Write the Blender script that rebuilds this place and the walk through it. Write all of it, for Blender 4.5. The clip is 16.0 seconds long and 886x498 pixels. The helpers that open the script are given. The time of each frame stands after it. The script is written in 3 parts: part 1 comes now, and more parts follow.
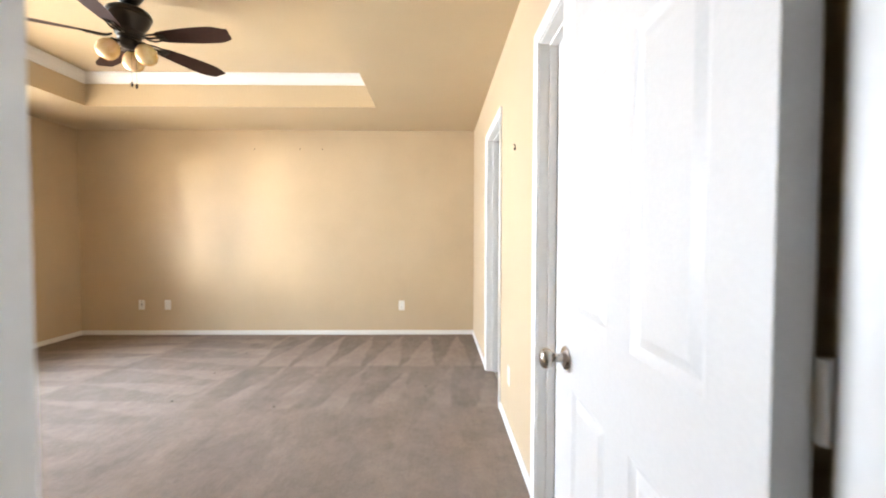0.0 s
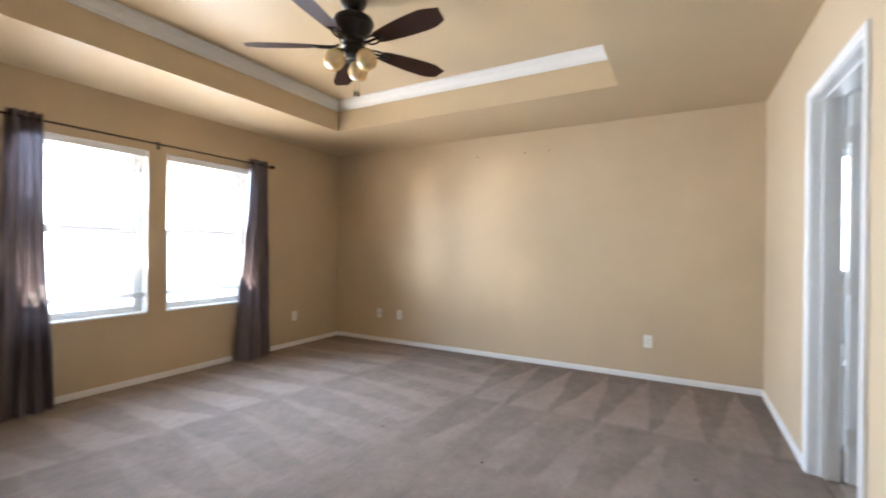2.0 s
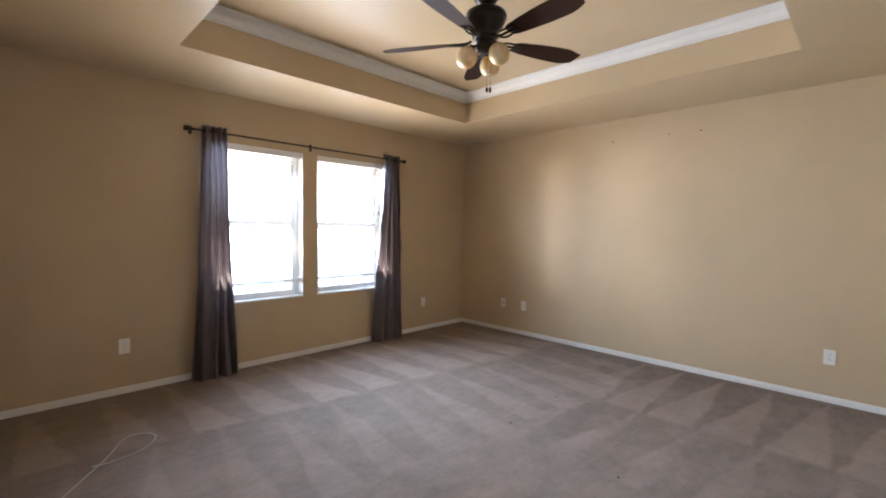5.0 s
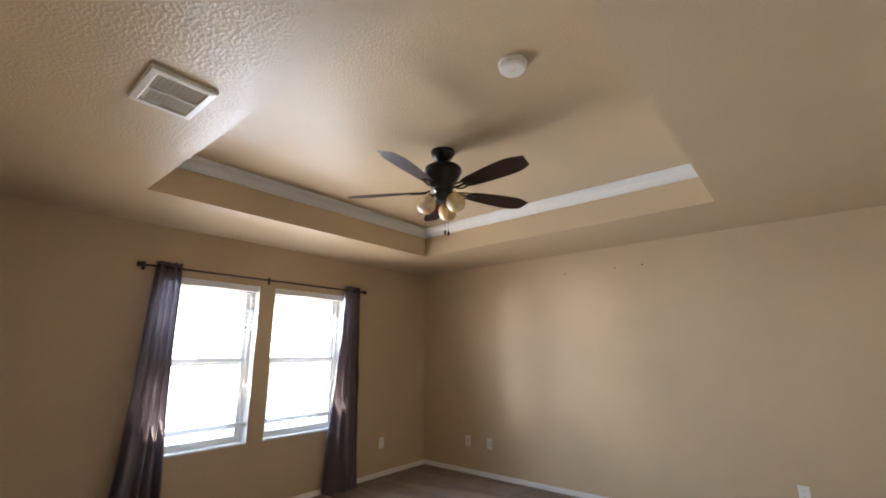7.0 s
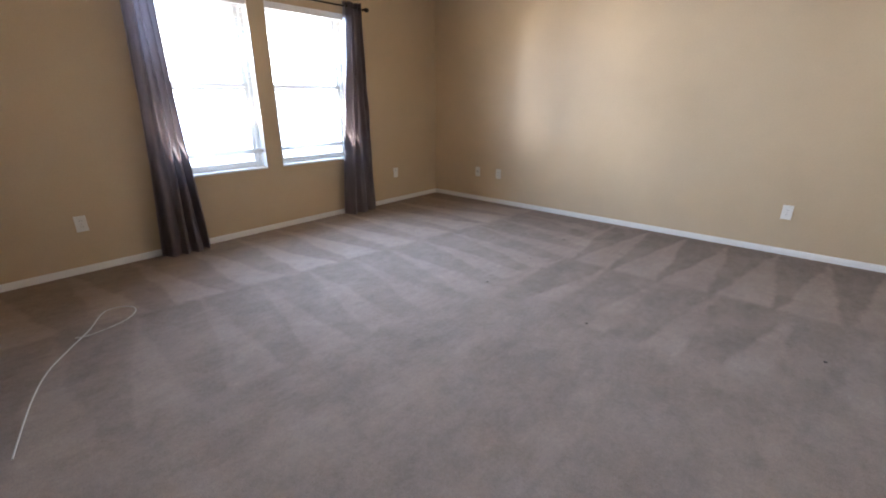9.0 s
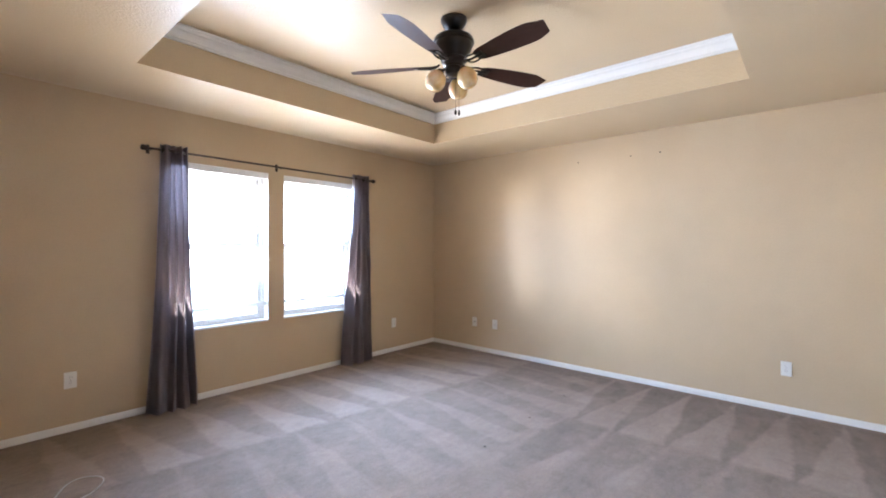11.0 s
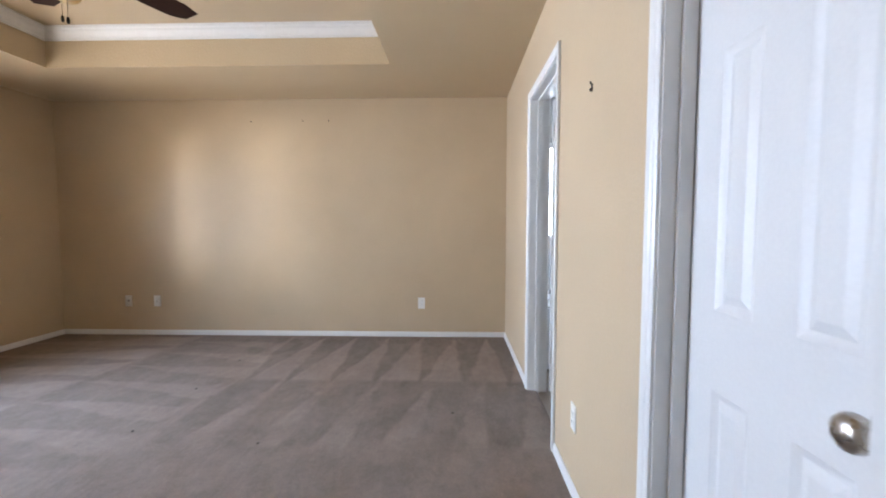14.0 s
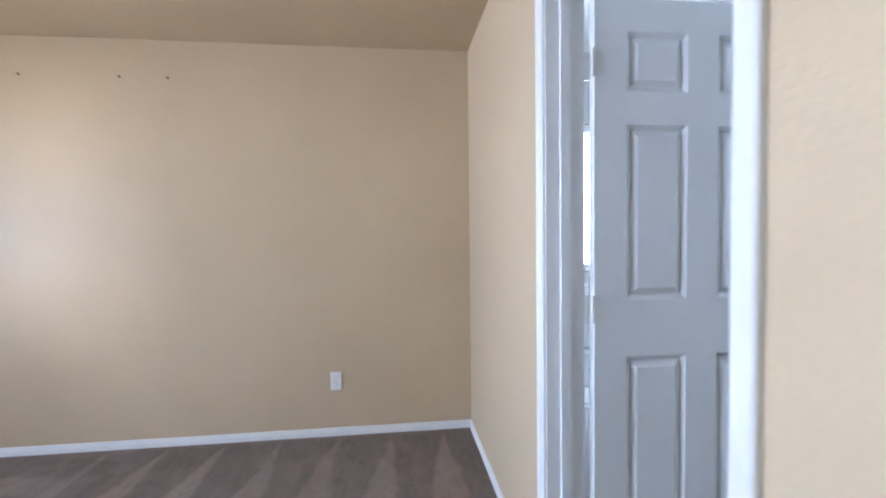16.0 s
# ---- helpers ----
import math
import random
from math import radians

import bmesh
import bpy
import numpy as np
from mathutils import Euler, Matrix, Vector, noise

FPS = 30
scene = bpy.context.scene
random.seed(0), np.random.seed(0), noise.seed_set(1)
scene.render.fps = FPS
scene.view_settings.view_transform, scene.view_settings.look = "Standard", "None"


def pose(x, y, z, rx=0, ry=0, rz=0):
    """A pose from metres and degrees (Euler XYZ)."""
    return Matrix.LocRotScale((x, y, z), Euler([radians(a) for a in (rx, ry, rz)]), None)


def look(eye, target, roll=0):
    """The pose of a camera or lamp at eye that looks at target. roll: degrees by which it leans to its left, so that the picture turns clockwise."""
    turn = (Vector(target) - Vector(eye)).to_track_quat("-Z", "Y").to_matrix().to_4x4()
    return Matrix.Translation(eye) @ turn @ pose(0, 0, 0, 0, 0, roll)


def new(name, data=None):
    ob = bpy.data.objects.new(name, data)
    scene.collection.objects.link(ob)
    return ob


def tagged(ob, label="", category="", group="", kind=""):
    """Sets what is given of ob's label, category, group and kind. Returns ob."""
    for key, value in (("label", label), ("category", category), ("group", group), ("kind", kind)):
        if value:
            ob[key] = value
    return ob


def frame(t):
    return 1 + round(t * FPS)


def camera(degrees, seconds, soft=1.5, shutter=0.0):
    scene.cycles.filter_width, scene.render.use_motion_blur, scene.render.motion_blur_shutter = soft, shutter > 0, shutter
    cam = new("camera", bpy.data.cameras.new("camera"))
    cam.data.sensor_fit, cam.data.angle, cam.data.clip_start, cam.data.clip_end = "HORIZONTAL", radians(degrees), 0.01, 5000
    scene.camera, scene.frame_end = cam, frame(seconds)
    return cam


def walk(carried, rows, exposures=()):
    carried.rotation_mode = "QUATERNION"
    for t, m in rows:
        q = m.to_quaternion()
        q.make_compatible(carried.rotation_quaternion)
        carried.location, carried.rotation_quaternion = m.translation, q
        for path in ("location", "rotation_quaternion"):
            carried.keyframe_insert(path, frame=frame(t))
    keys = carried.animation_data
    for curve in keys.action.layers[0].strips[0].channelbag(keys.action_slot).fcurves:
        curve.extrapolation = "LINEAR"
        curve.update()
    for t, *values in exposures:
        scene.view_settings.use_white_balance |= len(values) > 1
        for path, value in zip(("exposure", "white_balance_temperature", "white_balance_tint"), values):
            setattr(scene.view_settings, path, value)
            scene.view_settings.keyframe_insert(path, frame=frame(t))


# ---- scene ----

cam = camera(92.3, 16.0, soft=1.9, shutter=0.4)
PATH = [
    (0, (-0.438, -5.11, 1.2), (-0.411, -3.111, 1.138), 0.1),
    (0.5, (-0.442, -4.783, 1.187), (-0.378, -2.784, 1.193), 0.5),
    (1, (-0.457, -4.486, 1.251), (-0.504, -2.487, 1.269), -0.4),
    (1.5, (-0.541, -4.402, 1.238), (-1.063, -2.472, 1.255), -0.5),
    (2, (-0.614, -4.365, 1.205), (-1.587, -2.618, 1.201), 0.6),
    (2.5, (-0.658, -4.332, 1.309), (-1.983, -2.835, 1.259), -0.2),
    (3, (-0.691, -4.343, 1.323), (-2.257, -3.1, 1.258), -0.2),
    (3.2, (-0.705, -4.356, 1.32), (-2.351, -3.221, 1.255), -0.3),
    (5.5, (-0.688, -4.384, 1.307), (-2.015, -2.888, 1.277), 0.1),
    (6, (-0.687, -4.385, 1.343), (-1.963, -2.86, 1.557), -0.5),
    (6.5, (-0.677, -4.394, 1.403), (-1.912, -2.896, 1.883), -0.5),
    (7, (-0.685, -4.398, 1.41), (-1.928, -2.903, 1.876), -0.3),
    (7.5, (-0.707, -4.392, 1.362), (-1.998, -2.869, 1.474), -0.7),
    (8, (-0.646, -4.327, 1.226), (-1.929, -2.886, 0.7), -0.2),
    (8.2, (-0.684, -4.309, 1.216), (-1.922, -2.894, 0.533), 0.2),
    (10.3, (-0.804, -4.432, 1.262), (-2.07, -2.918, 0.935), 0.3),
    (10.5, (-0.726, -4.368, 1.289), (-2.035, -2.863, 1.14), 0.1),
    (11, (-0.714, -4.369, 1.336), (-2.025, -2.859, 1.321), 0.2),
    (11.5, (-0.715, -4.38, 1.326), (-1.964, -2.818, 1.319), 0.1),
    (12, (-0.665, -4.413, 1.227), (-1.603, -2.647, 1.262), 0.4),
    (12.5, (-0.572, -4.451, 1.203), (-1.04, -2.507, 1.222), -0.5),
    (13, (-0.509, -4.46, 1.208), (-0.674, -2.467, 1.201), -0.4),
    (13.5, (-0.502, -4.459, 1.217), (-0.556, -2.46, 1.172), 0.1),
    (14, (-0.511, -4.36, 1.186), (-0.571, -2.365, 1.066), -0.0),
    (14.5, (-0.507, -4.058, 1.206), (-0.654, -2.065, 1.135), 0.5),
    (15, (-0.522, -3.669, 1.213), (-0.583, -1.67, 1.202), 0.7),
    (15.5, (-0.531, -3.191, 1.244), (-0.383, -1.197, 1.201), -1.1),
    (16, (-0.483, -2.724, 1.278), (-0.258, -0.738, 1.21), -0.7),
]
walk(cam, [(t, look(eye, target, roll)) for t, eye, target, roll in PATH],
     exposures=[(0.0, 0.44, 7100, 15), (0.6, 0.06, 7300, 16), (1.0, -0.10, 7150, 16), (1.5, -0.24, 6650, 14), (2.0, -0.16, 6400, 15), (2.5, -0.40, 6400, 17), (3.2, -0.60, 6400, 17),
                (5.5, -0.48, 6400, 17), (6.0, -0.58, 6450, 17), (6.5, -0.68, 6500, 17), (7.0, -0.82, 6500, 17), (8.0, -0.84, 6100, 17), (8.2, -0.8, 6100, 17), (10.3, 0.46, 5750, 17), (10.5, 0.40, 5750, 17), (11.0, 0.15, 5750, 17),
                (12.0, -0.27, 5900, 18), (12.5, -0.34, 6050, 18), (13.5, -0.40, 6300, 17), (15.0, -0.36, 5800, 17), (16.0, -0.34, 5650, 17)])

# ---------------------------------------------------------------- the plan (metres)
XL, YB, YD = -4.68, -4.525, -4.70      # window wall, back wall, back wall beside the entrance
H, ZT = 2.445, 2.745                    # ceiling and tray ceiling
TX0, TX1, TY0, TY1 = -3.833, -1.037, -3.63, -0.925   # tray
WZ0, WZ1 = 0.605, 2.03                  # bedroom windows
WIN = [(-3.215, -2.37), (-2.215, -1.37)]
BATH = (-2.175, -1.395)                   # bath doorway in the east wall
CLOSET = (-3.866, -3.263)               # closet doorway in the east wall
ENTRY = (-0.838, -0.030)                # entrance doorway in the back wall
HEAD = 2.03
BX1, BZ = 2.6, 2.445                    # bathroom
BW = (0.28, 1.62, 1.02, 2.0)            # bathroom window x0 x1 z0 z1

# ---------------------------------------------------------------- light
world = bpy.data.worlds.new("sky")
scene.world = world
world.use_nodes = True
wn = world.node_tree.nodes
sky = wn.new("ShaderNodeTexSky")
sky.sky_type, sky.sun_disc = "NISHITA", False
sky.sun_elevation, sky.sun_rotation = radians(50), radians(150)
world.node_tree.links.new(sky.outputs[0], wn["Background"].inputs[0])
wn["Background"].inputs[1].default_value = 0.1


sun = new("sun", bpy.data.lights.new("sun", "SUN"))
sun.data.energy, sun.data.angle, sun.data.color = 3.0, radians(0.5), (1.0, 0.95, 0.88)
sun.matrix_world = look((6, -9, 13), (0, 0, 0))


def area_lamp(name, m, w, h, watts, colour, spread):
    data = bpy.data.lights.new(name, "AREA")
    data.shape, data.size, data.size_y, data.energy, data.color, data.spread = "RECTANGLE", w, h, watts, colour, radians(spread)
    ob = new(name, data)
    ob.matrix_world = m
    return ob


# daylight in each window: cool light down from the sky, plainer light up from the sunlit ground
for y0, y1 in WIN:
    yc, zc, wy, wz = (y0 + y1) / 2, (WZ0 + WZ1) / 2, y1 - y0, WZ1 - WZ0
    area_lamp("window_skylight", look((XL - 0.20, yc, zc), (XL + 4, yc, zc - 1.55)), wy, wz, 112, (0.51, 0.725, 1.0), 124)
    area_lamp("window_groundlight", look((XL - 0.22, yc, zc), (XL + 4, yc, zc + 2.7)), wy, wz, 62, (1.0, 0.93, 0.80), 146)
area_lamp("bath_window_daylight", look(((BW[0] + BW[1]) / 2, 0.2, (BW[2] + BW[3]) / 2), ((BW[0] + BW[1]) / 2, -2, (BW[2] + BW[3]) / 2)),
             BW[1] - BW[0] + 0.1, BW[3] - BW[2] + 0.1, 165, (0.74, 0.87, 1.0), 170)
# added lamp, source unknown, slanting in through both windows on to the north wall
area_lamp("added_outside_lamp", look((-13.2, -12.6, 1.05), (-3.0, 0.0, 1.38)), 1.4, 1.3, 92, (1.0, 0.95, 0.80), 60)


# ---------------------------------------------------------------- materials
class Nodes:
    """Short hand for a node tree."""

    def __init__(self, name):
        self.mat = bpy.data.materials.new(name)
        self.mat.use_nodes = True
        self.tree = self.mat.node_tree
        self.bsdf = self.tree.nodes["Principled BSDF"]

    def add(self, kind, **settings):
        node = self.tree.nodes.new(kind)
        if "operation" in settings:
            node.operation = settings["operation"]
        if "data_type" in settings:
            node.data_type = settings["data_type"]
        if "clamp" in settings:
            node.clamp = settings["clamp"]
        return node

    def put(self, socket, value):
        if isinstance(value, bpy.types.NodeSocket):
            self.tree.links.new(value, socket)
        else:
            socket.default_value = value

    def math(self, op, a, b=0.0, c=0.0):
        node = self.add("ShaderNodeMath", operation=op)
        for socket, value in zip(node.inputs, (a, b, c)):
            self.put(socket, value)
        return node.outputs[0]

    def noise(self, scale, detail=3.0, rough=0.55, stretch=(1, 1, 1), coords=None):
        mapping = self.add("ShaderNodeMapping")
        self.put(mapping.inputs["Scale"], stretch)
        self.put(mapping.inputs["Vector"], coords or self.coords())
        tex = self.add("ShaderNodeTexNoise")
        self.put(tex.inputs["Vector"], mapping.outputs[0])
        tex.inputs["Scale"].default_value, tex.inputs["Detail"].default_value, tex.inputs["Roughness"].default_value = scale, detail, rough
        return tex.outputs["Fac"]

    def coords(self):
        return self.add("ShaderNodeNewGeometry").outputs["Position"]

    def ramp(self, value, low, high, a, b):
        node = self.add("ShaderNodeMapRange", clamp=True)
        for socket, v in zip(node.inputs, (value, low, high, a, b)):
            self.put(socket, v)
        return node.outputs[0]

    def shade(self, colour, factor):
        """colour times a grey factor."""
        mix = self.add("ShaderNodeVectorMath", operation="SCALE")
        self.put(mix.inputs[0], colour[:3] if not isinstance(colour, bpy.types.NodeSocket) else colour)
        self.put(mix.inputs["Scale"], factor)
        return mix.outputs[0]

    def bump(self, height, strength, distance):
        node = self.add("ShaderNodeBump")
        self.put(node.inputs["Height"], height)
        node.inputs["Strength"].default_value, node.inputs["Distance"].default_value = strength, distance
        self.put(self.bsdf.inputs["Normal"], node.outputs[0])


def paint(name, colour, rough, peel=0.0, scale=90.0, mottle=0.06, coat=0.0, spec=0.5):
    n = Nodes(name)
    big, small = n.noise(1.3, 4), n.noise(scale, 2)
    f = n.math("ADD", n.ramp(big, 0.3, 0.7, 1 - mottle, 1 + mottle), n.ramp(small, 0.3, 0.7, -0.02, 0.02))
    n.put(n.bsdf.inputs["Base Color"], n.shade(colour, f))
    n.put(n.bsdf.inputs["Roughness"], n.ramp(big, 0.3, 0.7, rough - 0.04, rough + 0.05))
    n.bsdf.inputs["Specular IOR Level"].default_value = spec
    n.bsdf.inputs["Coat Weight"].default_value = coat
    if peel:
        n.bump(n.math("ADD", n.ramp(small, 0.42, 0.66, 0, 1), n.math("MULTIPLY", n.noise(scale * 2.7, 2), 0.35)), peel, 0.004)
    return n.mat


def knockdown(name, colour, rough, relief, spec):
    """Satin paint over a trowelled knockdown texture: flattened islands a few centimetres wide with fine grit between."""
    n = Nodes(name)
    big, isle, grit = n.noise(1.1, 4), n.noise(74, 3, 0.5), n.noise(190, 3, 0.6)
    f = n.math("ADD", n.ramp(big, 0.3, 0.7, 0.95, 1.05), n.ramp(grit, 0.3, 0.7, -0.025, 0.025))
    n.put(n.bsdf.inputs["Base Color"], n.shade(colour, f))
    n.put(n.bsdf.inputs["Roughness"], n.ramp(grit, 0.3, 0.7, rough - 0.04, rough + 0.06))
    n.bsdf.inputs["Specular IOR Level"].default_value = spec
    n.bump(n.math("ADD", n.ramp(isle, 0.44, 0.60, 0, 1), n.math("MULTIPLY", grit, 0.5)), relief, 0.003)
    return n.mat


WALL = paint("tan_wall_paint", (0.540, 0.415, 0.268), 0.40, 0.12, 75, spec=0.26)
CEIL = knockdown("tan_ceiling_paint", (0.540, 0.418, 0.264), 0.34, 0.30, 0.36)
BATHWALL = paint("pale_bath_paint", (0.62, 0.62, 0.60), 0.5, 0.2, 70)
BATHCEIL = paint("white_bath_ceiling", (0.75, 0.75, 0.74), 0.6, 0.3, 60)
HALL = paint("hall_paint", (0.55, 0.45, 0.32), 0.5, 0.2, 70)
TRIM = paint("white_trim_paint", (0.75, 0.74, 0.715), 0.34, 0.03, 30, 0.02)
DOORP = paint("white_door_paint", (0.68, 0.67, 0.65), 0.42, 0.05, 120, 0.02)
VINYL = paint("white_window_vinyl", (0.80, 0.80, 0.79), 0.3, 0, 60, 0.02)
PLATE = paint("white_plate_plastic", (0.78, 0.77, 0.73), 0.3, 0, 60, 0.02)
# near-black colour painted in for shade in slots, behind louvres and round the jack
DARK = paint("dark_recess_shade", (0.03, 0.03, 0.03), 0.5)
BRONZE = paint("dark_bronze", (0.022, 0.017, 0.014), 0.3, 0.02, 60, 0.2)
HOOK = paint("black_iron", (0.02, 0.018, 0.016), 0.5)
VENTP = paint("white_vent_enamel", (0.70, 0.67, 0.60), 0.4, 0, 60)
TUBM = paint("white_tub_acrylic", (0.75, 0.76, 0.77), 0.2, 0, 60, 0.01)
CORD = paint("white_cable_jacket", (0.46, 0.43, 0.37), 0.45)
DEBRIS = paint("dark_lint", (0.03, 0.025, 0.02), 0.9)
BRONZE.node_tree.nodes["Principled BSDF"].inputs["Metallic"].default_value = 0.6


def metal(name, colour, rough):
    n = Nodes(name)
    n.put(n.bsdf.inputs["Base Color"], (*colour, 1))
    n.bsdf.inputs["Metallic"].default_value = 1
    n.put(n.bsdf.inputs["Roughness"], n.ramp(n.noise(40, 3), 0.3, 0.7, rough - 0.05, rough + 0.08))
    return n.mat


NICKEL = metal("satin_nickel", (0.50, 0.46, 0.41), 0.26)
ROD = metal("dark_rod_metal", (0.05, 0.04, 0.035), 0.38)


def walnut():
    n = Nodes("dark_walnut_blade")
    co = n.add("ShaderNodeTexCoord").outputs["Object"]
    grain = n.noise(14, 5, 0.6, (1.2, 14, 6), co)
    n.put(n.bsdf.inputs["Base Color"], n.shade((0.030, 0.0115, 0.0075), n.ramp(grain, 0.3, 0.7, 0.6, 1.45)))
    n.put(n.bsdf.inputs["Roughness"], n.ramp(grain, 0.3, 0.7, 0.46, 0.58))
    n.bsdf.inputs["Specular IOR Level"].default_value = 0.12
    n.bump(grain, 0.1, 0.001)
    return n.mat


WALNUT = walnut()


def amber_glass():
    n = Nodes("amber_swirl_glass")
    co = n.add("ShaderNodeTexCoord").outputs["Object"]
    swirl = n.noise(16, 4, 0.6, (1, 1, 0.5), co)
    mix = n.add("ShaderNodeMix", data_type="RGBA")
    n.put(mix.inputs[0], n.ramp(swirl, 0.35, 0.68, 0, 1))
    n.put(mix.inputs[6], (0.76, 0.60, 0.36, 1))
    n.put(mix.inputs[7], (0.60, 0.37, 0.13, 1))
    n.put(n.bsdf.inputs["Base Color"], mix.outputs[2])
    n.bsdf.inputs["Roughness"].default_value = 0.16
    n.bsdf.inputs["Subsurface Weight"].default_value = 0.5
    n.bsdf.inputs["Subsurface Radius"].default_value = (0.03, 0.018, 0.008)
    n.bsdf.inputs["Coat Weight"].default_value = 0.5
    return n.mat


AMBER = amber_glass()


def curtain_cloth():
    n = Nodes("grey_satin_curtain")
    weave = n.noise(420, 2, 0.5, (1, 1, 0.25))
    slub = n.noise(9, 4, 0.6, (3, 3, 0.4))
    f = n.math("MULTIPLY", n.ramp(weave, 0.3, 0.7, 0.86, 1.14), n.ramp(slub, 0.3, 0.7, 0.9, 1.1))
    n.put(n.bsdf.inputs["Base Color"], n.shade((0.235, 0.196, 0.202), f))
    n.bsdf.inputs["Roughness"].default_value = 0.46
    n.bsdf.inputs["Sheen Weight"].default_value = 0.2
    n.bsdf.inputs["Sheen Roughness"].default_value = 0.35
    n.bump(weave, 0.15, 0.001)
    return n.mat


CLOTH = curtain_cloth()


def clear_glass():
    n = Nodes("window_glass")
    n.bsdf.inputs["Base Color"].default_value = (0.96, 0.98, 0.98, 1)
    n.bsdf.inputs["Roughness"].default_value = 0.0
    n.bsdf.inputs["Transmission Weight"].default_value = 1
    n.bsdf.inputs["IOR"].default_value = 1.45
    return n.mat


GLASS = clear_glass()


def slat_vinyl():
    n = Nodes("white_blind_slat")
    n.put(n.bsdf.inputs["Base Color"], n.shade((0.85, 0.85, 0.83), n.ramp(n.noise(20, 2), 0.3, 0.7, 0.97, 1.02)))
    n.bsdf.inputs["Roughness"].default_value = 0.35
    n.bsdf.inputs["Transmission Weight"].default_value = 0.35
    return n.mat


SLAT = slat_vinyl()


def backdrop_white():
    n = Nodes("bright_sky_haze")
    em = n.add("ShaderNodeEmission")
    em.inputs[0].default_value, em.inputs[1].default_value = (0.95, 0.98, 1.0, 1), 4.0
    n.tree.links.new(em.outputs[0], n.tree.nodes["Material Output"].inputs[0])
    return n.mat


HAZE = backdrop_white()


def carpet():
    """Cut-pile carpet with the wedge-shaped tracks that a vacuum cleaner leaves in the pile."""
    n = Nodes("taupe_cut_pile_carpet")
    pos = n.coords()
    sep = n.add("ShaderNodeSeparateXYZ")
    n.put(sep.inputs[0], pos)
    x, y = sep.outputs[0], sep.outputs[1]
    wob = n.math("SUBTRACT", n.noise(2.2, 3), 0.5)
    ragged = n.math("SUBTRACT", n.noise(16, 4), 0.5)

    def wedges(along, apex, length, across, period, shift, lean, flare=0.36):
        u = n.math("DIVIDE", n.math("SUBTRACT", along, apex), length)            # 0 at the tips, 1 at the broad ends
        c = n.math("ADD", n.math("DIVIDE", across, period), n.math("ADD", n.math("MULTIPLY", wob, 0.42), shift))
        c = n.math("ADD", c, n.math("MULTIPLY", u, lean))
        tri = n.math("ABSOLUTE", n.math("SUBTRACT", n.math("FRACT", c), 0.5))
        edge = n.math("SUBTRACT", n.math("MULTIPLY", u, flare), n.math("ADD", tri, n.math("MULTIPLY", ragged, 0.07)))
        inside = n.ramp(edge, -0.05, 0.03, 0, 1)
        fade = n.math("MULTIPLY", n.ramp(u, -0.02, 0.02, 0, 1), n.ramp(u, 0.98, 1.04, 1, 0))
        return n.math("MULTIPLY", n.math("SUBTRACT", inside, 0.42), fade)

    def inside(v, low, high, soft=0.05):
        return n.math("MULTIPLY", n.ramp(n.math("ADD", v, n.math("MULTIPLY", ragged, 0.1)), low - soft, low + soft, 0, 1),
                      n.ramp(n.math("ADD", v, n.math("MULTIPLY", ragged, 0.1)), high - soft, high + soft, 1, 0))

    east = inside(x, -2.25, 0.3, 0.12)
    lane = n.math("SUBTRACT", x, n.math("MULTIPLY", n.math("ADD", y, 1.1), 0.132))     # lane along the windows, slightly askew
    mid = inside(lane, -3.25, -2.15, 0.02)
    west = inside(lane, -5.2, -3.27, 0.02)
    tracks = n.math("MULTIPLY", east, n.math("MULTIPLY", wedges(y, -0.05, -1.20, x, 0.33, 0.1, 0.25, 0.44), 1.2))
    tracks = n.math("ADD", tracks, n.math("MULTIPLY", east, n.math("MULTIPLY", wedges(y, -1.25, -0.95, x, 0.37, 0.35, 0.34, 0.26), n.ramp(n.noise(2.6, 3), 0.38, 0.58, 0.2, 1.0))))
    tracks = n.math("ADD", tracks, n.math("MULTIPLY", n.math("MULTIPLY", east, n.ramp(n.noise(3.1, 3), 0.42, 0.6, 0.05, 0.5)), wedges(y, -2.35, -1.9, x, 0.62, 0.6, 0.1, 0.3)))
    tracks = n.math("ADD", tracks, n.math("MULTIPLY", n.math("MULTIPLY", mid, 0.58), wedges(lane, -3.26, 1.1, y, 0.36, 0.2, 0.45, 0.32)))
    tracks = n.math("ADD", tracks, n.math("MULTIPLY", n.math("MULTIPLY", west, 0.85), wedges(x, -4.75, 1.5, y, 0.40, 0.5, -0.35, 0.40)))
    tracks = n.math("MULTIPLY", tracks, n.ramp(n.noise(1.4, 3), 0.36, 0.6, 0.6, 1.25))
    step = n.math("MULTIPLY", west, 0.34)
    blot = n.math("ADD", n.ramp(n.noise(3.5, 5, 0.65), 0.3, 0.72, -0.09, 0.09), n.ramp(n.noise(7, 4, 0.6, (3.5, 0.7, 1)), 0.3, 0.7, -0.05, 0.05))
    scuff = n.math("ADD", n.ramp(n.noise(5.5, 3, 0.6, (1.0, 0.55, 1)), 0.47, 0.56, -0.035, 0.035), n.ramp(n.noise(11, 4, 0.7), 0.5, 0.62, 0.015, -0.05))
    blot = n.math("ADD", blot, scuff)
    pile = n.ramp(n.noise(260, 3, 0.7), 0.25, 0.75, -0.22, 0.22)
    tuft = n.ramp(n.noise(60, 3, 0.65), 0.3, 0.7, -0.07, 0.07)
    f = n.math("ADD", 1.0, n.math("MULTIPLY", n.math("ADD", tracks, step), 0.27))
    f = n.math("ADD", n.math("ADD", f, blot), n.math("ADD", pile, tuft))
    n.put(n.bsdf.inputs["Base Color"], n.shade((0.255, 0.203, 0.168), f))
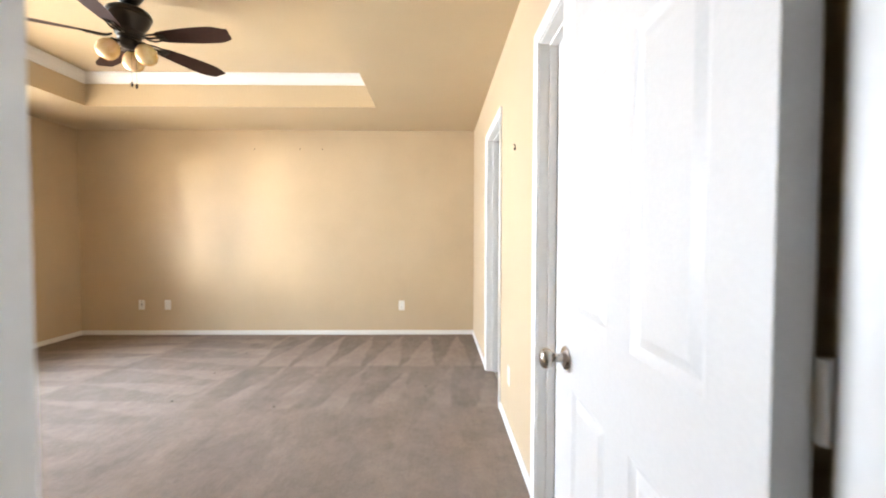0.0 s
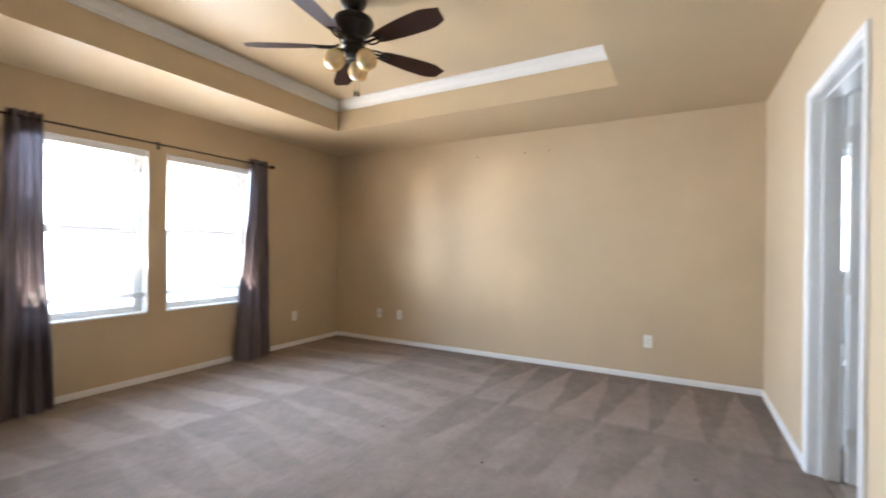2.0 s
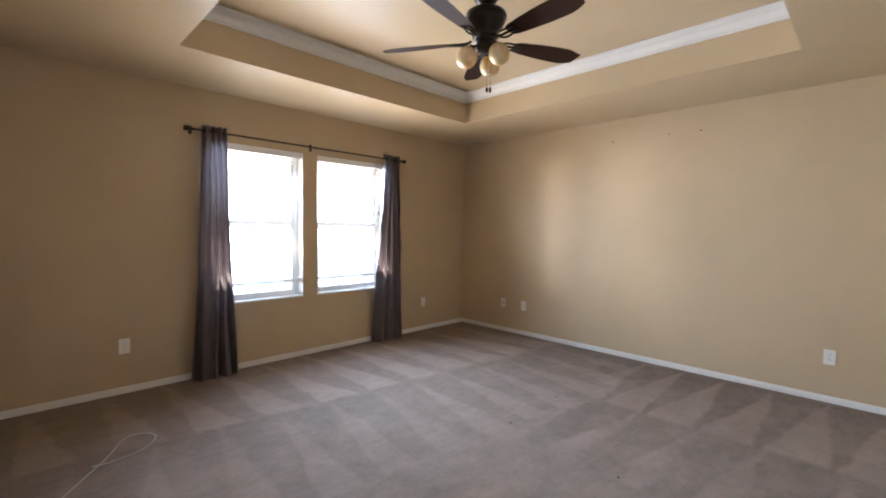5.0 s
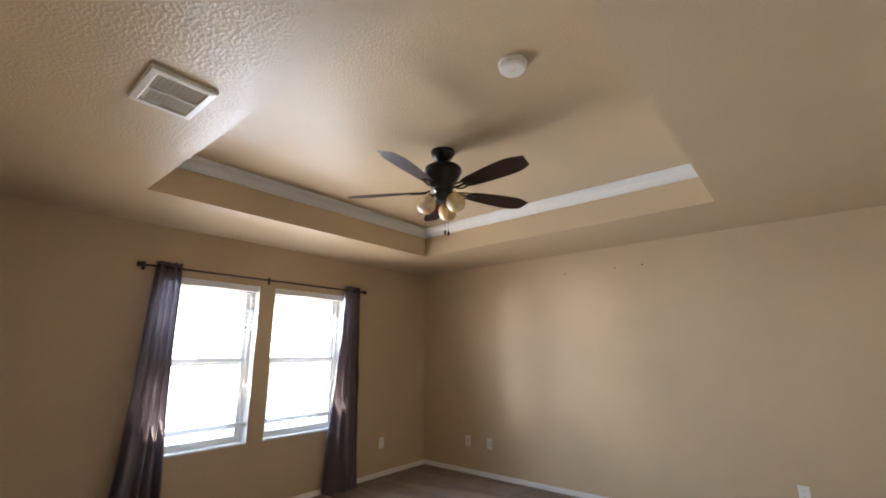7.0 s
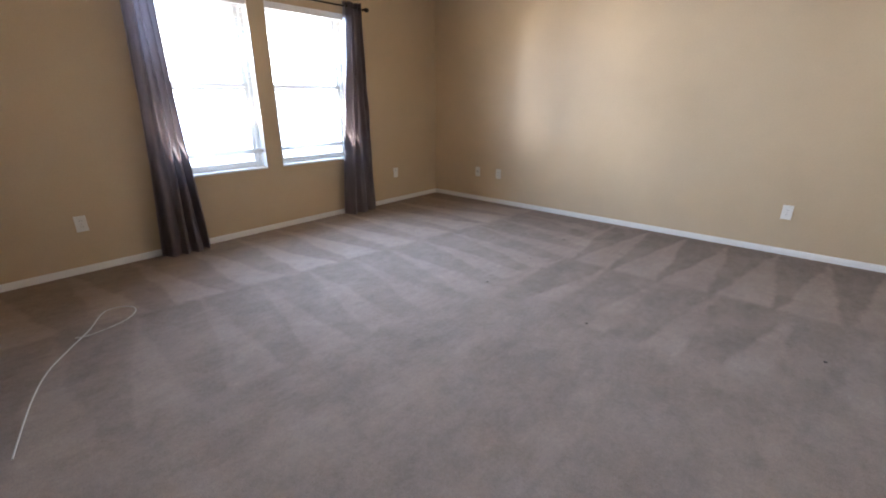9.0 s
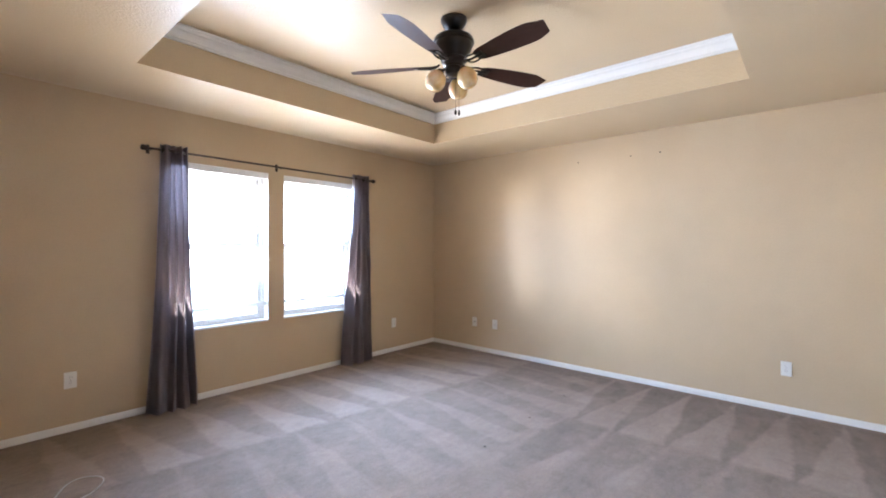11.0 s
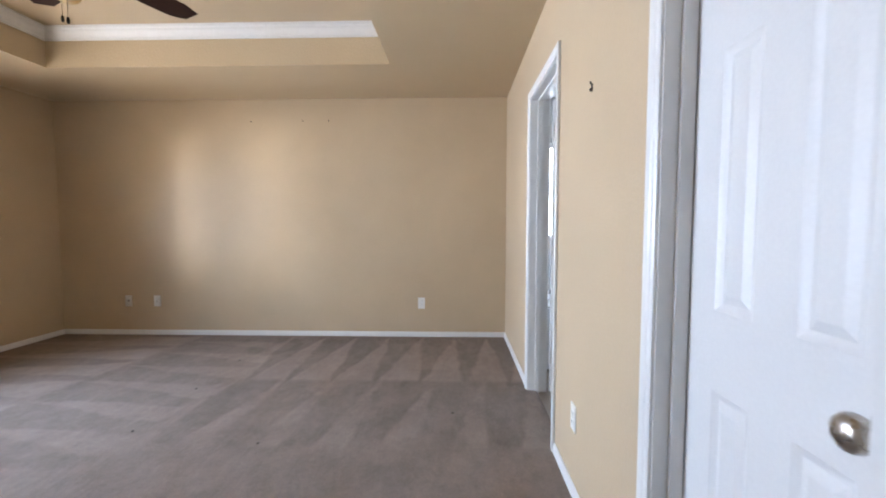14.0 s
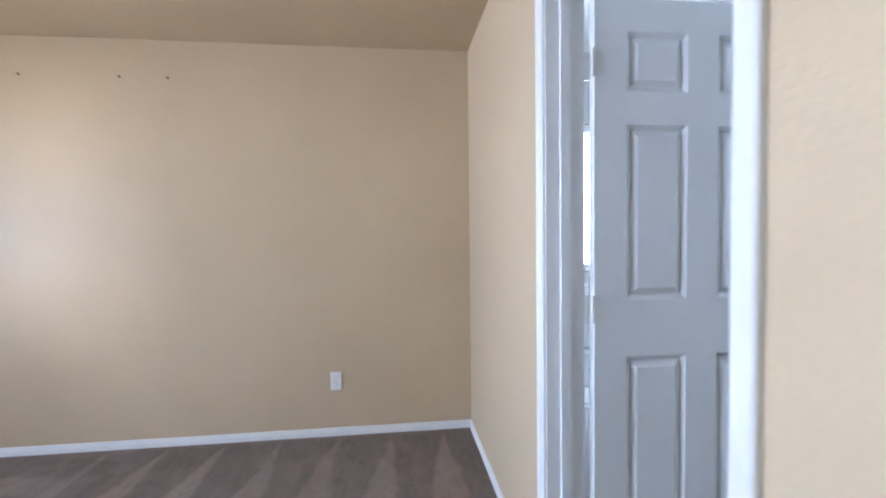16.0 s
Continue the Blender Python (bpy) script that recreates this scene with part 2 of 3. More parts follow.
    n.bsdf.inputs["Roughness"].default_value = 0.95
    n.bsdf.inputs["Specular IOR Level"].default_value = 0.08
    n.bump(n.math("ADD", n.noise(300, 3, 0.7), n.math("MULTIPLY", n.noise(45, 3), 0.8)), 0.6, 0.006)
    return n.mat


CARPET = carpet()


def tile_mat():
    n = Nodes("beige_bath_tile")
    n.put(n.bsdf.inputs["Base Color"], n.shade((0.36, 0.30, 0.24), n.ramp(n.noise(7, 5), 0.3, 0.7, 0.8, 1.15)))
    n.bsdf.inputs["Roughness"].default_value = 0.35
    return n.mat


TILE = tile_mat()


# ---------------------------------------------------------------- mesh helpers
def box(bm, x0, x1, y0, y1, z0, z1):
    v = [bm.verts.new((x, y, z)) for z in (z0, z1) for x, y in ((x0, y0), (x1, y0), (x1, y1), (x0, y1))]
    for f in ((3, 2, 1, 0), (4, 5, 6, 7), (0, 1, 5, 4), (1, 2, 6, 5), (2, 3, 7, 6), (3, 0, 4, 7)):
        bm.faces.new([v[i] for i in f])
    return bm


def bevelled(bm, width, segments=2):
    bmesh.ops.remove_doubles(bm, verts=bm.verts, dist=1e-6)
    bmesh.ops.bevel(bm, geom=[e for e in bm.edges if len(e.link_faces) == 2 and e.calc_face_angle() > 0.5], offset=width,
                    segments=segments, profile=0.6, affect="EDGES", clamp_overlap=True)
    return bm


def slab(x0, x1, y0, y1, z0, z1, bevel=0.0):
    bm = box(bmesh.new(), x0, x1, y0, y1, z0, z1)
    return bevelled(bm, bevel) if bevel else bm


def lathe(profile, steps=32):
    """Turns (radius, z) pairs round the z axis."""
    bm = bmesh.new()
    rings = []
    for r, z in profile:
        rings.append([bm.verts.new((max(r, 1e-4) * math.cos(a), max(r, 1e-4) * math.sin(a), z)) for a in [math.tau * k / steps for k in range(steps)]])
    for a, b in zip(rings, rings[1:]):
        for k in range(steps):
            bm.faces.new((a[k], a[(k + 1) % steps], b[(k + 1) % steps], b[k]))
    bm.faces.new(rings[0][::-1]), bm.faces.new(rings[-1])
    bmesh.ops.recalc_face_normals(bm, faces=bm.faces)
    return bm


def tube(points, radius, sides=10):
    """A round bar along points."""
    bm = bmesh.new()
    pts = [Vector(p) for p in points]
    rings = []
    for k, p in enumerate(pts):
        d = (pts[min(k + 1, len(pts) - 1)] - pts[max(k - 1, 0)]).normalized()
        side = d.cross(Vector((0, 0, 1)) if abs(d.z) < 0.9 else Vector((1, 0, 0))).normalized()
        up = side.cross(d)
        rings.append([bm.verts.new(p + radius * (math.cos(a) * side + math.sin(a) * up)) for a in [math.tau * j / sides for j in range(sides)]])
    for a, b in zip(rings, rings[1:]):
        for j in range(sides):
            bm.faces.new((a[j], a[(j + 1) % sides], b[(j + 1) % sides], b[j]))
    bm.faces.new(rings[0][::-1]), bm.faces.new(rings[-1])
    bmesh.ops.recalc_face_normals(bm, faces=bm.faces)
    return bm


def moved(bm, m):
    bmesh.ops.transform(bm, matrix=m, verts=bm.verts)
    return bm


def mesh(name, bm, material, smooth=False):
    data = bpy.data.meshes.new(name)
    bm.to_mesh(data)
    bm.free()
    data.materials.append(material)
    if smooth:
        for p in data.polygons:
            p.use_smooth = True
        data.set_sharp_from_angle(angle=radians(38))
    return data


def thing(name, label, category, m=None, group="", kind=""):
    ob = new(name)
    ob.empty_display_size = 0.1
    if m is not None:
        ob.matrix_basis = m
    return tagged(ob, label, category, group, kind)


def part(name, bm, material, parent, label="", smooth=False):
    data = bm if isinstance(bm, bpy.types.Mesh) else mesh(name, bm, material, smooth)
    ob = new(name, data)
    ob.parent = parent
    return tagged(ob, label)


def structure(name, bm, material, label="", category="", smooth=False):
    return tagged(new(name, mesh(name, bm, material, smooth)), label, category, kind="structure")


def wall_boxes(bm, axis, a0, a1, t0, t1, z0, z1, holes):
    """A wall along x or y from a0 to a1, of thickness t0 to t1, with holes (b0, b1, low, high)."""
    def put(p0, p1, q0, q1):
        if p1 - p0 > 1e-5 and q1 - q0 > 1e-5:
            box(bm, *((p0, p1, t0, t1) if axis == "x" else (t0, t1, p0, p1)), q0, q1)
    at = a0
    for b0, b1, low, high in sorted(holes):
        put(at, b0, z0, z1)
        put(b0, b1, z0, low)
        put(b0, b1, high, z1)
        at = b1
    put(at, a1, z0, z1)
    return bm


# ---------------------------------------------------------------- the large structure
TH = 0.12
structure("wall_north", wall_boxes(bmesh.new(), "x", XL - 0.16, 0.0, 0.0, 0.16, 0, 2.9, []), WALL, "tan orange-peel textured bedroom wall", "wall")
structure("wall_west", wall_boxes(bmesh.new(), "y", YB, 0.0, XL - 0.16, XL, 0, 2.9, [(a, b, WZ0, WZ1) for a, b in WIN]), WALL,
          "tan textured window wall with two openings", "wall")
structure("wall_east", wall_boxes(bmesh.new(), "y", YD, 0.0, 0.0, TH, 0, 2.9, [(*BATH, 0, HEAD), (*CLOSET, 0, HEAD)]), WALL,
          "tan textured wall with two doorways", "wall")
bm = wall_boxes(bmesh.new(), "x", -1.10, 0.0, YD - TH, YD, 0, 2.9, [(*ENTRY, 0, HEAD)])
box(bm, XL - 0.16, -1.10, YB - 0.26, YB, 0, 2.9)
structure("wall_south", bm, WALL, "tan textured back wall with the entrance doorway", "wall")

bm = box(bmesh.new(), XL, 0.06, YD - 0.06, 0.0, -0.05, 0.012)
structure("floor", bm, CARPET, "taupe cut-pile carpet with vacuum tracks", "carpet")

bm = bmesh.new()
box(bm, XL, TX0, YB, 0, H, 2.9), box(bm, TX1, 0, YD, 0, H, 2.9)
box(bm, TX0, TX1, TY1, 0, H, 2.9), box(bm, TX0, TX1, YB, TY0, H, 2.9), box(bm, -1.10, TX1, YD, YB, H, 2.9)
box(bm, TX0, TX1, TY0, TY1, ZT, 2.9)
structure("ceiling", bm, CEIL, "tan textured ceiling with a recessed tray", "ceiling")


def mitred(profile, x0, x1, y0, y1):
    """A moulding that runs round the inside of a rectangle; profile: (inset, z) pairs."""
    bm = bmesh.new()
    rings = [[bm.verts.new(p) for p in ((x0 + d, y0 + d, z), (x1 - d, y0 + d, z), (x1 - d, y1 - d, z), (x0 + d, y1 - d, z))] for d, z in profile]
    for a, b in zip(rings, rings[1:] + rings[:1]):
        for k in range(4):
            bm.faces.new((a[k], a[(k + 1) % 4], b[(k + 1) % 4], b[k]))
    bmesh.ops.recalc_face_normals(bm, faces=bm.faces)
    return bm


CP = [(0, 0), (0.012, 0), (0.014, 0.014), (0.022, 0.018), (0.026, 0.030), (0.034, 0.046), (0.048, 0.060), (0.064, 0.068), (0.070, 0.078),
      (0.080, 0.082), (0.082, 0.099), (0, 0.099)]
structure("crown_moulding", mitred([(d, ZT - 0.0905 + z * 0.9) for d, z in CP], TX0 + 0.001, TX1 - 0.001, TY0 + 0.001, TY1 - 0.001), TRIM,
          "white crown moulding inside the ceiling tray", "trim")


def base_run(name, a, b, inward):
    """A baseboard from a to b on the floor, its face turned to inward."""
    a, b, n = Vector((*a, 0)), Vector((*b, 0)), Vector((*inward, 0))
    bm = bmesh.new()
    prof = [(0.0, 0.0), (0.012, 0.0), (0.012, 0.040), (0.009, 0.048), (0.007, 0.058), (0.003, 0.062), (0.0, 0.062)]
    ends = [[bm.verts.new(p + n * d + Vector((0, 0, z))) for d, z in prof] for p in (a, b)]
    for k in range(len(prof)):
        j = (k + 1) % len(prof)
        bm.faces.new((ends[0][k], ends[0][j], ends[1][j], ends[1][k]))
    bm.faces.new(ends[0]), bm.faces.new(ends[1][::-1])
    bmesh.ops.recalc_face_normals(bm, faces=bm.faces)
    return structure(name, bm, TRIM, "white painted baseboard along the carpet", "baseboard")


CW = 0.050                              # casing width
base_run("baseboard_north", (XL, 0), (0, 0), (0, -1))
base_run("baseboard_west", (XL, YB), (XL, 0), (1, 0))
base_run("baseboard_south", (XL, YB), (-1.10, YB), (0, 1))
base_run("baseboard_east_1", (0, BATH[1] + CW), (0, 0), (-1, 0))
base_run("baseboard_east_2", (0, CLOSET[1] + CW), (0, BATH[0] - CW), (-1, 0))
base_run("baseboard_east_3", (0, YD), (0, CLOSET[0] - CW), (-1, 0))


def casing(bm, o, along, out, w, h):
    """A moulded casing round a doorway: o its low corner on the wall, along the wall's direction, out into the room."""
    prof = [(0, 0), (0, 0.008), (0.006, 0.011), (0.020, 0.011), (0.025, 0.014), (0.038, 0.016), (0.046, 0.016), (CW, 0.012), (CW, 0)]
    o, u, n, z = Vector(o), Vector(along), Vector(out), Vector((0, 0, 1))
    stations = []
    for d, t in prof:
        stations.append([o - u * d + n * t, o - u * d + z * (h + d) + n * t, o + u * (w + d) + z * (h + d) + n * t, o + u * (w + d) + n * t])
    verts = [[bm.verts.new(p) for p in s] for s in stations]
    for a, b in zip(verts, verts[1:]):
        for k in range(3):
            bm.faces.new((a[k], a[k + 1], b[k + 1], b[k]))
    bm.faces.new([s[0] for s in verts]), bm.faces.new([s[3] for s in verts][::-1])
    bmesh.ops.recalc_face_normals(bm, faces=bm.faces)
    return bm


def jamb(bm, axis, a0, a1, t0, t1, h, stop):
    """Lining and stop of a doorway from a0 to a1 through a wall of t0 to t1; stop: (s0, s1) across the wall."""
    def put(p0, p1, q0, q1, z0, z1):
        box(bm, *((p0, p1, q0, q1) if axis == "x" else (q0, q1, p0, p1)), z0, z1)
    j = 0.012
    put(a0, a0 + j, t0, t1, 0, h), put(a1 - j, a1, t0, t1, 0, h), put(a0 + j, a1 - j, t0, t1, h - j, h)
    put(a0 + j, a0 + j + 0.011, *stop, 0, h - j), put(a1 - j - 0.011, a1 - j, *stop, 0, h - j)
    put(a0 + j + 0.011, a1 - j - 0.011, *stop, h - j - 0.011, h - j)
    return bm


def doorway(name, axis, span, t0, t1, stop, sides, label):
    o = structure(name, jamb(bmesh.new(), axis, *span, t0, t1, HEAD, stop), TRIM, label, "door frame")
    for t, n in sides:
        u = (1, 0, 0) if axis == "x" else (0, 1, 0)
        corner = (span[0] + 0.006, t, 0) if axis == "x" else (t, span[0] + 0.006, 0)
        out = (0, n, 0) if axis == "x" else (n, 0, 0)
        part("casing", casing(bmesh.new(), corner, u, out, span[1] - span[0] - 0.012, HEAD - 0.006), TRIM, o)
    return o


doorway("door_frame_1", "y", BATH, -0.001, TH + 0.001, (0.045, 0.078), [(-0.001, -1), (TH + 0.001, 1)], "white painted casing of the bathroom doorway")
doorway("door_frame_2", "y", CLOSET, -0.001, TH + 0.001, (0.040, 0.073), [(-0.001, -1), (TH + 0.001, 1)], "white painted casing of the closet doorway")
doorway("door_frame_3", "x", ENTRY, YD - TH - 0.001, YD + 0.001, (YD - 0.075, YD - 0.042), [(YD - TH - 0.001, -1), (YD + 0.001, 1)],
        "white painted casing of the entrance doorway")


# ---------------------------------------------------------------- doors
DH = 2.005
ROWS_Z = [(0.235, 0.862), (1.046, 1.610), (1.714, 1.903)]
LOW_ROWS = [(0.210, 0.795), (0.978, 1.553), (1.662, 1.885)]        # doors whose lock rail sits lower


def panel_door(name, width, m, label, knob_sides, knob_z, plate=None, hinge_zs=(0.24, 1.02, 1.80), rows=ROWS_Z, t=0.035, relief=1.0):
    """A six-panel door; local x runs from the hinge to the lock edge, y through the leaf from 0 to 0.035, z up."""
    d = thing(name, label, "door", m, kind="structure")
    s = 0.108
    pw = (width - 3 * s) / 2
    cols = [(s, s + pw), (2 * s + pw, 2 * s + 2 * pw)]
    xs = [0.0] + [v for c in cols for v in c] + [width]
    zs = [0.0] + [v for r in rows for v in r] + [DH]
    bm = bmesh.new()
    for side in (0, 1):
        y0, inn = (0.0, 1) if side == 0 else (t, -1)
        def vert(x, z, deep):
            return bm.verts.new((x, y0 + inn * deep, z))
        for i in range(5):
            for j in range(7):
                a, b, c, e = xs[i], xs[i + 1], zs[j], zs[j + 1]
                if i in (1, 3) and j in (1, 3, 5):
                    rings = [[vert(*p, deep) for p in ((a + q, c + q), (b - q, c + q), (b - q, e - q), (a + q, e - q))]
                             for q, deep in ((0, 0), (0.0015, 0.0012 * relief), (0.0145, 0.0122 * relief), (0.0175, 0.0130 * relief))]
                    for r0, r1 in zip(rings, rings[1:]):
                        for k in range(4):
                            bm.faces.new((r0[k], r0[(k + 1) % 4], r1[(k + 1) % 4], r1[k]))
                    bm.faces.new(rings[-1])
                else:
                    bm.faces.new([vert(*p, 0) for p in ((a, c), (b, c), (b, e), (a, e))])
    for p, q in (((0, 0), (0, DH)), ((width, 0), (width, DH)), ((0, 0), (width, 0)), ((0, DH), (width, DH))):
        bm.faces.new([bm.verts.new(v) for v in ((p[0], 0, p[1]), (q[0], 0, q[1]), (q[0], t, q[1]), (p[0], t, p[1]))])
    bmesh.ops.remove_doubles(bm, verts=bm.verts, dist=1e-5)
    bmesh.ops.recalc_face_normals(bm, faces=bm.faces)
    leaf = part("leaf", bm, DOORP, d, smooth=True)
    leaf.data.set_sharp_from_angle(angle=radians(25))
    made = {}
    for z0, z1 in rows:
        for a, b in cols:
            for side in (0, 1):
                key = (z0, side)
                if key not in made:
                    bm = bmesh.new()
                    yy = (lambda v: (0.0130 - v) * relief) if side == 0 else (lambda v: t - (0.0130 - v) * relief)
                    w, h = b - a, z1 - z0
                    rings = [[bm.verts.new((x, yy(deep), z)) for x, z in ((q, q), (w - q, q), (w - q, h - q), (q, h - q))]
                             for q, deep in ((0.0178, 0.0002), (0.0195, 0.0008), (0.037, 0.0112), (0.040, 0.0120))]
                    for r0, r1 in zip(rings, rings[1:]):
                        for k in range(4):
                            bm.faces.new((r0[k], r0[(k + 1) % 4], r1[(k + 1) % 4], r1[k]))
                    bm.faces.new(rings[-1])
                    bmesh.ops.recalc_face_normals(bm, faces=bm.faces)
                    if bm.faces[-1].normal.y * (1 if side else -1) < 0 if bm.faces.ensure_lookup_table() is None else False:
                        bmesh.ops.reverse_faces(bm, faces=bm.faces)
                    made[key] = mesh("panel", bm, DOORP, False)
                p = part("panel", made[key], DOORP, d)
                p.location = (a, 0, z0)
    for side in knob_sides:
        prof = [(0.032, 0), (0.032, 0.004), (0.026, 0.009), (0.013, 0.012), (0.011, 0.030), (0.014, 0.036), (0.023, 0.041), (0.0275, 0.050),
                (0.0275, 0.058), (0.024, 0.066), (0.015, 0.071), (0.002, 0.073)]
        k = part("door_knob", moved(lathe(prof, 28), pose(width - 0.062, t if side else 0, knob_z, -90 if side else 90)), NICKEL, d, "satin nickel round door knob", True)
    part("latch_plate", slab(width - 0.0005, width + 0.0015, 0.006, 0.029, knob_z - 0.03, knob_z + 0.03, 0.0005), NICKEL, d)
    for z in hinge_zs:
        bm = tube([(-0.008, -0.004, z - 0.044), (-0.008, -0.004, z + 0.044)], 0.006, 10)
        if plate:
            box(bm, *plate, z - 0.044, z + 0.044)
        part("hinge", bm, TRIM, d, "paint-covered butt hinge", True)
    return d


# entrance door stands open square to the back wall; closet door is shut; bathroom door stands open into the bathroom
panel_door("entrance_door", 0.750, pose(-0.050, YD + 0.019, 0.012, 0, 0, 90), "white six-panel entrance door standing open", (1,), 0.864, (-0.0045, -0.0005, -0.030, -0.001),
           rows=LOW_ROWS, t=0.044, relief=0.6)
panel_door("closet_door", CLOSET[1] - CLOSET[0] - 0.030, pose(0.076, CLOSET[1] - 0.015, 0.012, 0, 0, -90), "white six-panel closet door, shut", (0, 1), 0.893,
           rows=LOW_ROWS, relief=0.6)
panel_door("bathroom_door", 0.742, pose(0.150, -1.430, 0.012, 0, 0, 0), "white six-panel bathroom door standing open", (0, 1), 0.905, (-0.030, -0.0005, 0.030, 0.034))


# ---------------------------------------------------------------- bedroom windows
def sash_window(name, m, w, h, label):
    """A single-hung vinyl window set in the outer half of its opening; local x across, y to the inside, z up from the sill."""
    win = thing(name, label, "window", m, kind="structure")
    f = 0.035
    bm = bmesh.new()
    box(bm, 0, f, 0, 0.07, 0, h), box(bm, w - f, w, 0, 0.07, 0, h), box(bm, f, w - f, 0, 0.07, 0, f), box(bm, f, w - f, 0, 0.07, h - f, h)
    part("window_frame", bm, VINYL, win)
    mid = h * 0.505
    for nm, z0, z1, y0 in (("upper_sash", mid - 0.030, h - f, 0.012), ("lower_sash", f, mid + 0.030, 0.036)):
        bm = bmesh.new()
        s = 0.034
        box(bm, f, f + s, y0, y0 + 0.022, z0, z1), box(bm, w - f - s, w - f, y0, y0 + 0.022, z0, z1)
        box(bm, f + s, w - f - s, y0, y0 + 0.022, z0, z0 + s), box(bm, f + s, w - f - s, y0, y0 + 0.022, z1 - s, z1)
        sash = part(nm, bevelled(bm, 0.002, 1), VINYL, win)
        pane = part("pane", slab(f + s - 0.004, w - f - s + 0.004, y0 + 0.009, y0 + 0.013, z0 + s - 0.004, z1 - s + 0.004), GLASS, sash)
        pane.visible_shadow = False
    part("sash_lock", slab(w / 2 - 0.03, w / 2 + 0.03, 0.058, 0.075, mid + 0.030, mid + 0.042, 0.003), VINYL, win)
    part("sash_lift", slab(w * 0.56 - 0.035, w * 0.56 + 0.035, 0.058, 0.078, f + 0.004, f + 0.016, 0.003), VINYL, win, "white sash lift")
    part("window_sill", slab(0.001, w - 0.001, 0.071, 0.168, 0.001, 0.018, 0.004), TRIM, win)
    bm = box(bmesh.new(), 0.0005, 0.004, 0.071, 0.1575, 0.019, h - 0.0005)
    box(bm, w - 0.004, w - 0.0005, 0.071, 0.1575, 0.019, h - 0.0005), box(bm, 0.004, w - 0.004, 0.071, 0.1575, h - 0.004, h - 0.0005)
    part("window_return", bm, VINYL, win, "white painted window return")
    return win


for k, (y0, y1) in enumerate(WIN):
    sash_window("window_%d" % (k + 1), pose(XL - 0.158, y1, WZ0, 0, 0, -90), y1 - y0, WZ1 - WZ0, "white vinyl single-hung window, bright daylight outside")


def blind(m, w, drop, slats, pitch, label):
    """A horizontal blind hung from its headrail; local x across, y to the room, z down from 0."""
    b = thing("window_blind", label, "blind", m, group="window blinds")
    part("headrail", slab(0, w, 0, 0.05, -0.052, 0, 0.004), VINYL, b)
    shared = mesh("slat", moved(slab(0.004, w - 0.004, -0.012, 0.012, -0.0004, 0.0004), pose(0, 0.025, 0, 6)), SLAT)
    for k in range(slats):
        part("slat", shared, SLAT, b).location = (0, 0, -0.07 - pitch * k)
    part("bottom_rail", slab(0.002, w - 0.002, 0.010, 0.040, -drop - 0.040, -drop, 0.004), SLAT, b)
    for x in (0.14, w - 0.14):
        part("ladder_cord", tube([(x, 0.039, -0.05), (x, 0.039, -drop)], 0.0009, 5), VINYL, b)
    return b


for y0, y1 in WIN:
    blind(pose(XL - 0.062, y1 - 0.008, WZ1 - 0.003, 0, 0, -90), y1 - y0 - 0.016, 1.235, 28, 0.0425, "white horizontal blind lowered with open slats")


# ---------------------------------------------------------------- curtains and their rod
RX, RZ = XL + 0.085, 2.085


def curtain(name, ya, yb, ba, bb, seed, label, flare, inner):
    """A pleated panel hung by grommets: from ya to yb at the rod, from ba to bb at the hem."""
    rnd = random.Random(seed)
    nu, nv, folds = 170, 70, 4.6
    ph = [rnd.uniform(0, 6.28) for _ in range(6)]
    bm = bmesh.new()
    grid = []
    for j in range(nv + 1):
        v = j / nv
        z = RZ + 0.045 - v * (RZ + 0.045 - 0.016)
        row = []
        for i in range(nu + 1):
            u = i / nu
            s = v ** 1.25
            y = (ya + (yb - ya) * u) * (1 - s) + (ba + (bb - ba) * (u + 0.02 * math.sin(9 * u + ph[0]))) * s
            w = u + 0.055 * math.sin(5.1 * u + ph[0]) + 0.030 * math.sin(11.7 * u + ph[5]) + 0.035 * v * math.sin(4 * u + 2.2 * v + ph[1])
            amp = (0.030 + 0.014 * math.sin(6.3 * u + ph[2])) * (1 - 0.15 * v) + 0.012 * v
            wave = math.sin(math.tau * folds * w)
            wave = math.copysign(abs(wave) ** 0.8, wave)
            fine = v * (0.22 * math.sin(math.tau * folds * 2.1 * w + ph[3] + 1.5 * v) + 0.10 * math.sin(31 * w + 9 * v + ph[4]))
            crease = 0.006 * math.sin(26 * v + 14 * u + ph[2]) * math.sin(3.14 * v) * inner
            drape = flare * v * v * math.sin(3.14 * u)
            x = RX + amp * (wave + fine) + drape + crease
            y += 0.008 * math.sin(7 * v + ph[4] + 11 * u) * v
            row.append(bm.verts.new((max(x, XL + 0.016), y, z)))
        grid.append(row)
    for a, b in zip(grid, grid[1:]):
        for i in range(nu):
            bm.faces.new((a[i], a[i + 1], b[i + 1], b[i]))
    bmesh.ops.solidify(bm, geom=bm.faces[:], thickness=0.0025)
    bmesh.ops.recalc_face_normals(bm, faces=bm.faces)
    c = thing(name, label, "curtain", group="window curtains")
    part("curtain_panel", bm, CLOTH, c, smooth=True).data.set_sharp_from_angle(angle=radians(80))
    for k in range(5):
        y = ya + (yb - ya) * (k + 0.5) / 5
        circle = [(RX + 0.021 * math.cos(a), y + 0.004 * math.sin(a), RZ + 0.021 * math.sin(a)) for a in [math.tau * q / 16 for q in range(17)]]
        part("grommet", tube(circle, 0.003, 6), ROD, c, smooth=True)
    return c


